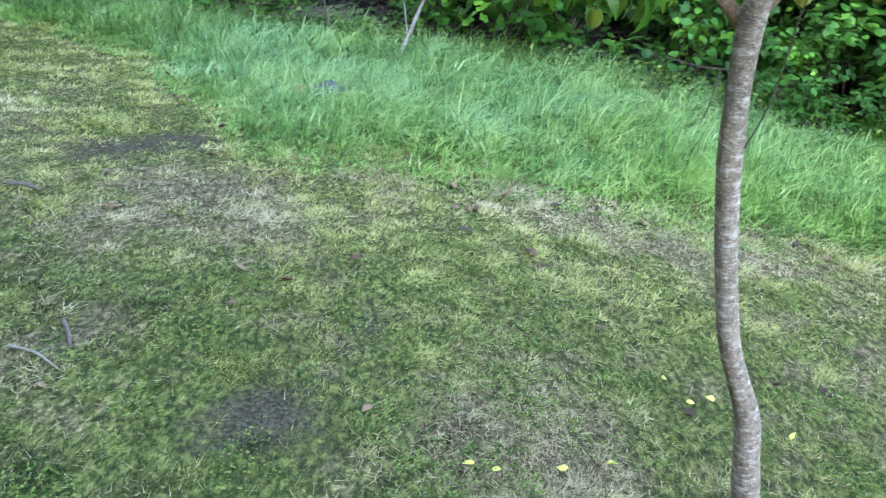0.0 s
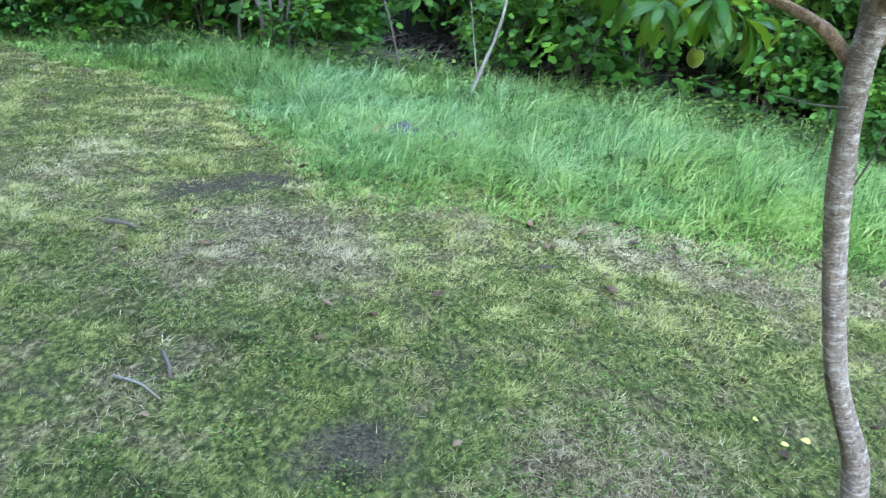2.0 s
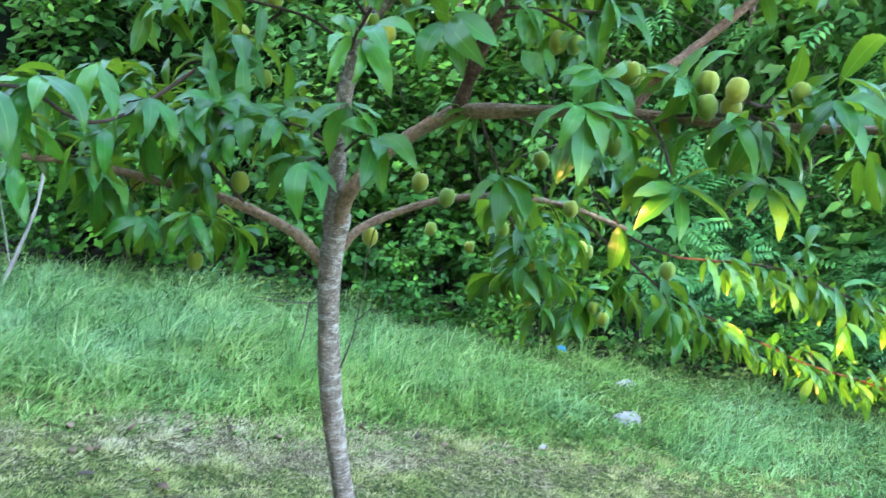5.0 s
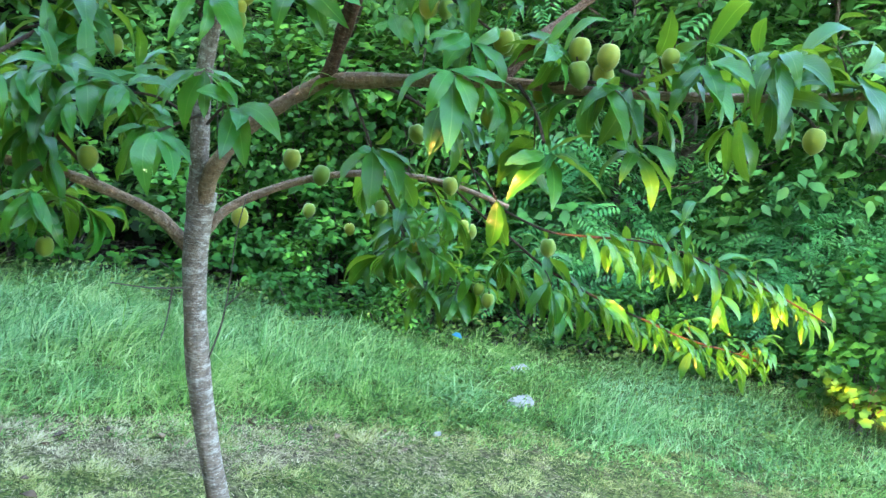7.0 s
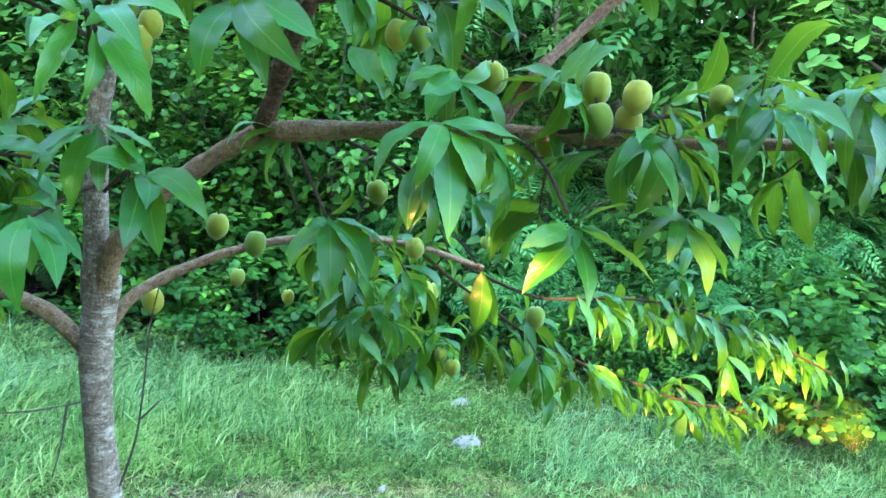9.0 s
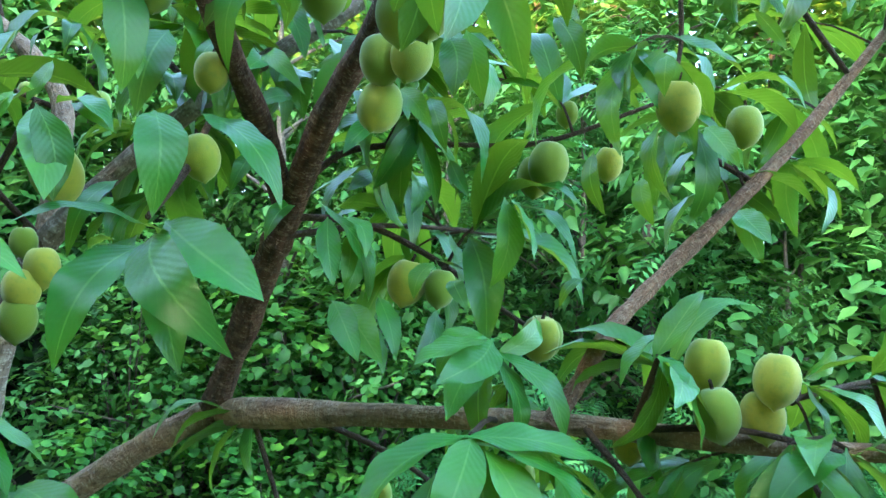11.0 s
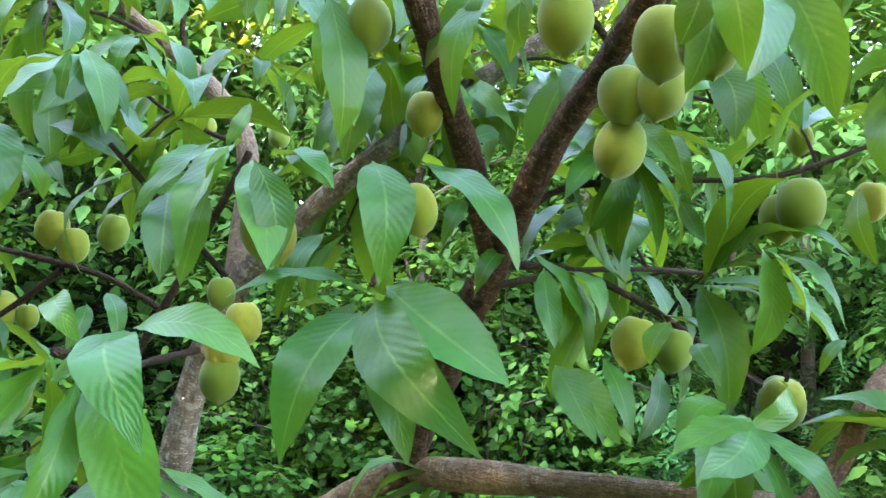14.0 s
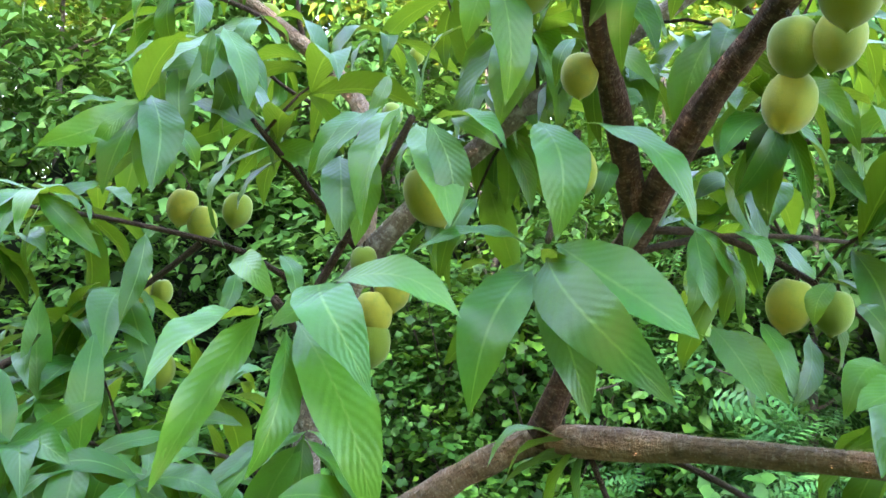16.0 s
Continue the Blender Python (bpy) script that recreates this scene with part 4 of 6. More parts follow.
def whorl(base, way, count, size=0.13, spread=0.8, droop=0.85, seed=0):
    """A shoot's end: leaves that spread from one place round the way the shoot grows and hang at their ends."""
    r = np.random.default_rng(seed)
    base, way = np.array(base, float), unit(way)
    a = unit(np.cross(way, (0.2, 0.3, 0.93)))
    b = np.cross(way, a)
    for i in range(count):
        t = 2 * np.pi * i / count + r.uniform(-0.4, 0.4)
        d = way * r.uniform(0.15, 0.7) + (a * np.cos(t) + b * np.sin(t)) * spread * r.uniform(0.5, 1.1) + np.array((0, 0, -droop * r.uniform(0.6, 1.5)))
        ln = size * r.uniform(0.7, 1.15)
        leaf(base + r.normal(0, 0.004, 3), base + unit(d) * ln, np.array((0, -0.35, 0.6)) + unit(d) * (0.5, 0.5, 0) + r.normal(0, 0.25, 3), int(r.integers(0, 9)))


# the large spray close to the walk's end
FAN = (0.722, 1.255, 1.889)
leaf((0.740, 1.287, 1.886), (0.762, 1.168, 1.787), (-0.60, -0.86, 0.27), 3, 1.10)
leaf((0.746, 1.283, 1.896), (0.789, 1.180, 1.829), (-0.48, -0.95, 0.49), 8, 1.30)
leaf((0.733, 1.296, 1.877), (0.663, 1.252, 1.776), (-0.42, -0.69, 0.51), 2, 1.10)
leaf((0.732, 1.307, 1.886), (0.670, 1.313, 1.805), (-0.17, -0.71, 0.38), 5, 0.85)
leaf((0.744, 1.302, 1.871), (0.752, 1.249, 1.772), (-0.30, -0.60, 0.36), 1, 1.05)
leaf((0.734, 1.289, 1.892), (0.629, 1.281, 1.881), (-0.24, -0.80, 0.92), 6, 0.70)
leaf(FAN, (0.79, 1.35, 1.835), (0.3, 0.1, 0.9), 6, 0.9)
leaf((0.737, 1.297, 1.991), (0.726, 1.251, 1.893), (-0.2, -0.95, 0.3), 7, 1.3)
leaf((0.773, 1.29, 1.993), (0.818, 1.217, 1.905), (0.1, -0.75, 0.65), 3, 1.25)
branch([(0.80, 1.34, 2.0), (0.775, 1.32, 1.95), (0.726, 1.262, 1.895)], 0.0035)
# the pale spray beside it
leaf((0.563, 1.255, 1.857), (0.569, 1.167, 1.796), (-0.24, -0.86, 0.72), 3, 1.25)
leaf((0.550, 1.258, 1.834), (0.580, 1.186, 1.729), (-0.11, -0.99, 0.42), 6, 1.05)
leaf((0.571, 1.254, 1.859), (0.635, 1.205, 1.838), (-0.23, -0.85, 0.72), 7, 1.10)
leaf((0.542, 1.250, 1.829), (0.516, 1.217, 1.749), (0.5, -0.9, 0.3), 2, 0.75)
leaf((0.528, 1.252, 1.840), (0.468, 1.211, 1.746), (-0.35, -0.9, 0.5), 5, 0.62)
leaf((0.562, 1.255, 1.856), (0.528, 1.228, 1.829), (-0.20, -1.07, 0.84), 4, 1.05)
leaf((0.658, 1.35, 1.991), (0.652, 1.265, 1.90), (-0.2, -0.6, 0.8), 0, 1.2)
leaf((0.659, 1.382, 2.015), (0.602, 1.303, 1.901), (-0.6, -0.3, 0.8), 5, 0.7)
branch([(0.70, 1.74, 1.84), (0.63, 1.60, 1.83), (0.585, 1.42, 1.83), (0.529, 1.22, 1.845)], 0.0045)
branch([(0.60, 1.47, 1.84), (0.63, 1.41, 1.92), (0.659, 1.36, 2.0)], 0.0038)
# leaves round the nearest fruit
leaf((0.635, 1.334, 2.158), (0.641, 1.319, 2.088), (-0.2, -0.8, 0.5), 0, 1.3)
leaf((0.757, 1.425, 2.173), (0.731, 1.421, 2.093), (-0.4, -0.8, 0.3), 1, 1.3)
leaf((0.777, 1.398, 2.103), (0.743, 1.375, 2.004), (-0.2, -0.9, 0.3), 2, 1.2)
leaf((0.821, 1.263, 2.131), (0.785, 1.257, 2.021), (-0.5, -0.6, 0.6), 3, 0.85)
leaf((0.874, 1.094, 2.09), (0.852, 1.088, 2.032), (-0.3, -0.5, 0.8), 4, 1.4)
leaf((0.871, 1.076, 2.096), (0.848, 1.042, 2.0), (0.2, -0.7, 0.6), 5, 1.25)
leaf((0.996, 1.19, 2.073), (0.986, 1.164, 2.007), (0.3, -0.8, 0.4), 6, 1.2)
leaf((1.039, 1.196, 1.939), (1.026, 1.202, 1.851), (-0.1, -0.8, 0.5), 7, 1.1)
leaf((1.043, 1.192, 1.938), (1.038, 1.154, 1.873), (0.3, -0.7, 0.5), 8, 1.1)
leaf((0.983, 1.382, 1.93), (0.987, 1.343, 1.876), (0.3, -0.5, 0.8), 0, 0.9)
leaf((1.013, 1.438, 1.834), (1.019, 1.372, 1.761), (0.1, -0.5, 0.8), 1, 0.95)
leaf((1.085, 1.375, 1.881), (1.064, 1.338, 1.833), (0, -0.7, 0.6), 2, 1.3)
leaf((1.088, 1.282, 1.809), (1.013, 1.267, 1.764), (-0.3, -0.6, 0.7), 3, 1.3)
leaf((1.089, 1.37, 1.837), (1.03, 1.337, 1.767), (-0.2, -0.8, 0.3), 4, 0.9)
leaf((0.468, 2.112, 2.151), (0.457, 2.094, 2.014), (-0.1, -0.8, 0.5), 5, 1.2)
leaf((0.502, 2.117, 2.129), (0.524, 2.098, 2.058), (0.2, -0.8, 0.5), 6, 1.5)
leaf((0.455, 2.111, 2.158), (0.377, 2.083, 2.064), (-0.4, -0.3, 0.8), 7, 0.9)
leaf((0.466, 2.109, 2.168), (0.38, 2.066, 2.157), (-0.1, -0.3, 0.9), 8, 0.7)
leaf((0.628, 1.349, 2.001), (0.574, 1.33, 1.939), (-0.3, -0.4, 0.85), 0, 0.7)
leaf((0.601, 1.363, 1.962), (0.593, 1.321, 1.892), (-0.2, -0.9, 0.3), 1, 1.3)
leaf((0.669, 1.339, 1.994), (0.701, 1.279, 1.962), (0.1, -0.5, 0.85), 2, 1.0)
leaf((0.74, 1.408, 1.949), (0.695, 1.387, 1.869), (-0.3, -0.8, 0.4), 3, 0.8)
leaf((0.481, 1.76, 1.936), (0.458, 1.711, 1.83), (-0.2, -0.7, 0.5), 4, 0.8)
leaf((0.57, 1.658, 1.887), (0.551, 1.619, 1.835), (0, -0.8, 0.5), 5, 0.9)
leaf((1.06, 1.513, 1.932), (1.028, 1.477, 1.848), (0, -0.9, 0.3), 6, 1.1)
leaf((0.864, 1.384, 1.989), (0.832, 1.364, 1.94), (-0.3, -0.8, 0.5), 7, 1.0)
leaf((0.712, 1.381, 1.879), (0.722, 1.333, 1.883), (0, -0.5, 0.9), 8, 0.8)
leaf((1.097, 1.36, 1.927), (1.082, 1.32, 1.85), (0.2, -0.8, 0.4), 0, 1.0)
leaf((0.647, 1.296, 1.980), (0.662, 1.286, 1.903), (-0.26, -0.80, 0.24), 4, 1.25)
leaf((0.636, 1.328, 1.995), (0.623, 1.327, 1.959), (-0.21, -0.81, 0.19), 2, 1.00)
leaf((0.827, 1.049, 2.064), (0.825, 1.068, 2.023), (-0.60, -0.52, 0.04), 5, 1.50)
leaf((0.826, 1.035, 2.062), (0.837, 1.032, 1.999), (-0.63, -0.49, 0.06), 7, 1.30)
# leaves over and between the fruit
leaf((0.818, 1.255, 2.149), (0.768, 1.276, 2.063), (-0.5, -0.6, 0.5), 0, 1)
leaf((0.844, 1.261, 2.155), (0.842, 1.273, 2.080), (-0.3, -0.9, 0.2), 1, 1)
leaf((0.810, 1.207, 2.101), (0.818, 1.215, 2.070), (-0.5, -0.5, -0.1), 2, 1.6)
leaf((0.725, 1.348, 2.163), (0.691, 1.383, 2.114), (-0.2, -0.6, 0.5), 3, 1)
leaf((0.658, 1.417, 2.187), (0.669, 1.390, 2.114), (-0.1, -0.5, -0.1), 4, 1)
leaf((0.709, 1.345, 2.076), (0.726, 1.311, 2.019), (0.2, -1.1, 0.5), 5, 1)
leaf((0.680, 1.335, 1.995), (0.711, 1.307, 1.968), (-0.3, -0.9, 0.2), 6, 1)
leaf((0.640, 1.427, 2.017), (0.587, 1.408, 1.948), (-0.3, -0.6, 0.3), 7, 0.85)
leaf((0.614, 1.361, 1.956), (0.589, 1.352, 1.899), (0.2, -1.1, 0.4), 8, 1)
leaf((0.628, 1.357, 1.964), (0.611, 1.347, 1.891), (-0.4, -0.5, -0.1), 0, 1.1)
leaf((0.478, 1.593, 2.045), (0.469, 1.577, 1.954), (-0.1, -0.7, 0.0), 1, 1.2)
leaf((0.492, 1.597, 2.028), (0.519, 1.603, 1.987), (0.2, -0.7, 0.6), 2, 1.2)
leaf((0.463, 1.593, 2.046), (0.419, 1.601, 1.985), (0.2, -0.9, 0.2), 3, 0.8)
leaf((0.919, 1.130, 2.049), (0.901, 1.098, 1.986), (-0.6, -0.3, 0.5), 4, 1.3)
leaf((0.951, 1.251, 2.041), (0.958, 1.202, 1.991), (-0.7, -0.7, 0.1), 5, 0.9)
leaf((1.003, 1.271, 2.048), (0.993, 1.227, 1.980), (-0.6, -0.6, 0.3), 6, 1)
leaf((0.922, 1.303, 1.920), (0.921, 1.254, 1.875), (-0.0, -0.7, 0.4), 7, 1.1)
leaf((0.936, 1.356, 1.928), (0.929, 1.327, 1.853), (-0.4, -0.8, 0.4), 8, 1)
leaf((0.928, 1.326, 1.840), (0.915, 1.252, 1.781), (-0.5, -0.4, 0.2), 0, 1.1)
leaf((0.979, 1.323, 1.846), (0.974, 1.281, 1.781), (-0.2, -0.6, 0.6), 1, 1)
leaf((1.015, 1.275, 1.880), (0.989, 1.273, 1.841), (-0.4, -0.4, 0.7), 2, 1.5)
leaf((1.030, 1.259, 1.862), (1.013, 1.217, 1.827), (-0.5, -0.5, 0.6), 3, 1.2)
leaf((1.022, 1.203, 1.803), (0.928, 1.184, 1.781), (-0.8, -0.2, 0.4), 4, 1.3)
leaf((0.528, 1.259, 1.837), (0.461, 1.176, 1.799), (-0.3, -0.3, 0.5), 5, 0.8)
leaf((0.529, 1.380, 1.880), (0.547, 1.308, 1.847), (-0.3, -0.3, 0.4), 6, 1)
leaf((0.567, 1.406, 1.887), (0.574, 1.375, 1.845), (0.1, -0.9, 0.4), 7, 1)
leaf((1.056, 1.304, 1.997), (1.061, 1.277, 1.952), (-0.9, -0.9, 0.2), 8, 1)
leaf((0.744, 1.546, 2.223), (0.771, 1.507, 2.158), (-0.2, -0.5, 0.7), 0, 1)
leaf((0.534, 1.665, 2.158), (0.530, 1.663, 2.092), (-0.3, -0.5, 0.1), 1, 1)
leaf((0.915, 1.405, 2.064), (0.864, 1.396, 2.039), (-0.4, -0.9, -0.0), 2, 1)
leaf((0.826, 1.386, 2.102), (0.802, 1.381, 2.049), (-0.5, -0.9, 0.3), 3, 1)
leaf((0.702, 1.550, 2.097), (0.678, 1.539, 2.043), (-0.3, -0.4, 0.3), 4, 1)
leaf((0.900, 1.065, 2.088), (0.925, 1.044, 1.990), (-0.4, -0.2, 0.3), 5, 0.95)
leaf((0.934, 1.125, 2.057), (0.943, 1.113, 1.993), (-0.5, -0.5, 0.2), 6, 1.3)
leaf((1.135, 1.077, 2.068), (1.126, 1.074, 2.025), (-0.4, -0.2, 0.4), 7, 1.5)
leaf((1.157, 1.085, 2.094), (1.241, 1.062, 2.065), (-0.4, -0.5, 0.4), 8, 0.8)
leaf((1.194, 1.120, 2.104), (1.168, 1.187, 2.036), (-0.9, -0.1, 0.3), 0, 0.8)
leaf((1.150, 1.048, 1.996), (1.136, 1.006, 1.949), (-0.6, -0.2, 0.4), 1, 1.1)
leaf((1.240, 1.193, 1.984), (1.229, 1.168, 1.925), (-0.7, -0.2, 0.4), 2, 1.1)
leaf((1.168, 1.198, 2.004), (1.167, 1.182, 1.932), (-0.8, -0.4, -0.0), 3, 1)
leaf((1.036, 1.209, 1.803), (0.945, 1.176, 1.765), (-0.1, -0.6, 0.6), 4, 1.3)
leaf((1.221, 1.147, 1.814), (1.150, 1.151, 1.758), (-0.1, 0.1, 0.6), 5, 1)
leaf((1.181, 1.164, 2.204), (1.144, 1.197, 2.147), (-0.4, -0.2, 0.6), 6, 1)
leaf((1.146, 1.235, 2.159), (1.149, 1.195, 2.074), (-0.5, -0.4, 0.5), 7, 1)
leaf((1.214, 1.058, 1.928), (1.186, 1.009, 1.889), (-0.6, -0.2, 0.6), 8, 1.2)
leaf((1.269, 1.068, 2.145), (1.295, 1.048, 2.102), (-0.9, -0.5, -0.3), 0, 1)
leaf((0.949, 1.341, 1.835), (0.943, 1.256, 1.779), (-0.4, -0.3, 0.3), 1, 1.2)
leaf((0.924, 1.406, 1.949), (0.881, 1.388, 1.901), (-0.1, -0.4, 0.4), 2, 1)
leaf((1.170, 1.216, 1.869), (1.138, 1.222, 1.836), (-0.6, -0.5, 0.3), 3, 1)
leaf((0.976, 1.381, 1.917), (0.964, 1.367, 1.856), (-0.5, -0.6, 0.6), 4, 1)
leaf((0.84, 1.06, 2.075), (0.836, 1.075, 2.0), (-0.5, -0.8, 0.4), 4, 1.25)
leaf((0.70, 1.31, 2.12), (0.71, 1.30, 2.0), (0.1, -0.9, 0.3), 1, 1.1)
leaf((1.06, 1.335, 1.89), (1.045, 1.30, 1.80), (0.3, -0.9, 0.2), 4, 1.2)
leaf((1.06, 1.335, 1.89), (1.12, 1.30, 1.83), (0.6, -0.6, 0.5), 2, 1.0)
leaf((0.95, 1.40, 1.95), (0.99, 1.36, 1.84), (0.4, -0.8, 0.4), 6, 1.0)


def spray(base, tips, seed):
    """A shoot's end with its leaves, each named by where its tip hangs."""
    r = np.random.default_rng(seed)
    for tip in tips:
        d = unit(np.array(tip) - base)
        leaf(np.array(base) + r.normal(0, 0.004, 3), tip, d * (0.6, 0.6, 0) + (0.0, -0.35, 0.65) + r.normal(0, 0.15, 3), int(r.integers(0, 9)), r.uniform(0.95, 1.2))


def fringe(points, count, size, seed, start=0.2):
    """Slender leaves hanging in two rows from a drooping branch."""
    r = np.random.default_rng(seed)
    c = curve_through(points, 10)
    for i in range(count):
        j = int((start + (1 - start) * (i + r.random()) / count) * (len(c) - 2))
        way = unit(c[j + 1] - c[j])
        side = unit(np.cross(way, (0, 0, 1.0))) * (1 if i % 2 else -1)
        d = unit(way * r.uniform(0.0, 0.9) + side * r.uniform(0.0, 0.7) + np.array((0, 0, -r.uniform(0.5, 1.5))))
        b = c[j] + r.normal(0, 0.022, 3)
        leaf(b, b + d * size * r.uniform(0.7, 1.2), side * 0.7 + way * 0.4 + np.array((0, 0, 0.6)) + r.normal(0, 0.25, 3), int(r.integers(0, 9)), r.uniform(0.62, 0.88))


spray((0.941, 1.123, 1.727), [(0.842, 1.136, 1.651), (0.87, 1.087, 1.644), (0.897, 1.055, 1.582), (0.95, 1.059, 1.637), (1.008, 1.055, 1.644), (1.051, 1.071, 1.699)], 1)
spray((0.956, 1.447, 1.568), [(0.873, 1.433, 1.494), (0.912, 1.374, 1.44), (0.965, 1.342, 1.473), (1.016, 1.353, 1.512), (0.98, 1.40, 1.62), (0.90, 1.42, 1.56)], 2)
spray((1.119, 1.043, 1.583), [(1.029, 1.054, 1.496), (1.01, 1.04, 1.563), (1.066, 0.968, 1.485), (1.156, 0.928, 1.513), (1.145, 0.96, 1.62), (1.192, 1.027, 1.53)], 3)
spray((1.26, 0.988, 1.705), [(1.195, 0.998, 1.599), (1.151, 1.002, 1.656), (1.235, 0.895, 1.664), (1.239, 0.936, 1.614), (1.30, 0.90, 1.739), (1.33, 0.96, 1.64)], 4)
spray((1.302, 0.855, 1.751), [(1.242, 0.875, 1.648), (1.267, 0.789, 1.667), (1.272, 0.765, 1.651), (1.31, 0.753, 1.71), (1.256, 0.875, 1.68), (1.39, 0.84, 1.66)], 5)
spray((1.277, 0.976, 1.597), [(1.261, 0.916, 1.485), (1.204, 0.945, 1.532), (1.257, 0.87, 1.545), (1.195, 0.982, 1.607), (1.212, 1.012, 1.522), (1.33, 0.93, 1.50)], 6)
spray((0.696, 1.569, 1.649), [(0.60, 1.53, 1.675), (0.63, 1.48, 1.54), (0.75, 1.45, 1.575), (0.69, 1.50, 1.52), (0.66, 1.46, 1.60)], 7)
spray((0.511, 1.511, 1.592), [(0.451, 1.472, 1.521), (0.48, 1.434, 1.476), (0.525, 1.422, 1.505), (0.568, 1.453, 1.532)], 8)
branch([(1.3, 1.06, 1.70), (1.285, 1.02, 1.65), (1.277, 0.978, 1.60)], 0.0032)
branch([(1.12, 1.30, 1.715), (1.03, 1.21, 1.728), (0.943, 1.125, 1.728)], 0.0035)
branch([(0.95, 1.55, 1.70), (0.955, 1.50, 1.63), (0.956, 1.45, 1.57)], 0.0032)
branch([(1.20, 1.18, 1.712), (1.23, 1.08, 1.72), (1.258, 0.99, 1.706)], 0.0035)
branch([(1.38, 0.98, 1.70), (1.34, 0.91, 1.73), (1.303, 0.857, 1.75)], 0.0035)
branch([(0.70, 1.80, 1.60), (0.70, 1.68, 1.64), (0.696, 1.57, 1.65)], 0.004)
branch([(0.66, 1.66, 1.63), (0.58, 1.58, 1.61), (0.512, 1.513, 1.592)], 0.0035)
GOLD_UPPER = [(1.667, 1.519, 1.318), (1.841, 1.478, 1.30), (1.994, 1.44, 1.261), (2.158, 1.399, 1.19), (2.328, 1.351, 1.121), (2.503, 1.286, 1.027)]
GOLD_LOWER = [(1.671, 1.662, 1.19), (1.894, 1.632, 1.071), (2.055, 1.608, 1.0), (2.207, 1.586, 0.931), (2.413, 1.551, 0.865), (2.562, 1.537, 0.808)]
fringe(GOLD_UPPER, 84, 0.118, 11, 0.0)
fringe(GOLD_LOWER, 70, 0.105, 12, 0.0)
fringe([(1.50, 1.70, 1.27), (1.62, 1.70, 1.17), (1.76, 1.66, 1.10), (1.90, 1.62, 1.06)], 30, 0.115, 13, 0.0)
branch([(1.29, 1.54, 1.51), (1.287, 1.48, 1.485), (1.281, 1.422, 1.446)], 0.0025)
branch([(1.20, 1.18, 1.712), (1.19, 1.15, 1.755), (1.17, 1.12, 1.79)], 0.003)
branch([(1.36, 0.99, 1.70), (1.35, 0.995, 1.735), (1.34, 1.0, 1.77)], 0.003)
branch([(1.42, 1.12, 1.74), (1.43, 1.125, 1.75), (1.44, 1.13, 1.76)], 0.003)
branch([(1.11, 1.31, 1.715), (1.09, 1.28, 1.755), (1.07, 1.25, 1.79)], 0.003)
# both leaves are added across the sunbeam to keep one fruit in shade
leaf((1.28, 1.42, 1.445), (1.27, 1.425, 1.325), (-0.87, -0.36, 0.33), 4, 1.3)
leaf((1.30, 1.44, 1.44), (1.315, 1.41, 1.33), (-0.87, -0.36, 0.33), 1, 1.2)
for k, (spot, way, count, size) in enumerate([((1.17, 1.12, 1.79), (0.2, -0.6, 0.4), 7, 0.12), ((1.34, 1.0, 1.77), (0.3, -0.5, 0.4), 7, 0.125), ((1.44, 1.13, 1.76), (0.4, -0.3, 0.2), 7, 0.12), ((1.07, 1.25, 1.79), (-0.1, -0.6, 0.5), 6, 0.115)]):
    whorl(spot, way, count, size, seed=140 + k)
for k, (spot, way, count, size) in enumerate([
        ((0.64, 1.61, 1.72), (-0.2, -0.7, 0.1), 7, 0.125), ((1.45, 0.83, 1.71), (0.3, -0.4, -0.1), 7, 0.13), ((1.58, 0.74, 1.74), (0.4, -0.4, 0.2), 7, 0.14), ((0.524, 1.63, 1.60), (-0.3, -0.5, 0.1), 7, 0.12)]):
    whorl(spot, way, count, size, seed=100 + k)
for k, (spot, way, count, size) in enumerate([((1.04, 1.30, 1.66), (0.1, -0.5, -0.1), 6, 0.115), ((1.10, 1.20, 1.69), (0.2, -0.5, -0.1), 6, 0.115), ((0.36, 2.02, 1.40), (-0.2, -0.5, 0.0), 6, 0.12)]):
    whorl(spot, way, count, size, seed=120 + k)
# shoots behind the two dark limbs
for k, (spot, count, size) in enumerate([((0.901, 1.461, 2.199), 6, 0.110), ((1.026, 1.479, 2.169), 6, 0.110), ((0.969, 1.475, 2.119), 6, 0.100), ((0.771, 1.628, 2.275), 6, 0.110), ((0.842, 1.495, 2.244), 6, 0.110), ((1.090, 1.458, 2.086), 6, 0.110), ((0.746, 1.720, 2.206), 5, 0.110), ((0.939, 1.382, 2.226), 6, 0.110), ((0.840, 1.603, 2.124), 5, 0.110)]):
    whorl(spot, (0.1, -0.4, 0.5), count, size, 0.8, 0.9, seed=190 + k)
# low shoots on the open side, their leaves turned to the sky
for k, (spot, count, size) in enumerate([((0.373, 1.824, 1.745), 6, 0.120), ((0.433, 1.719, 1.688), 6, 0.120), ((0.368, 1.668, 1.704), 6, 0.120), ((0.480, 1.616, 1.681), 6, 0.120), ((0.539, 1.770, 1.722), 5, 0.110), ((0.405, 1.878, 1.775), 5, 0.110), ((0.335, 1.970, 1.942), 5, 0.120), ((0.427, 2.014, 2.027), 5, 0.110), ((0.534, 1.948, 2.091), 5, 0.110)]):
    whorl(spot, (-0.2, -0.5, 0.6), count, size, 0.9, 0.45, seed=230 + k)
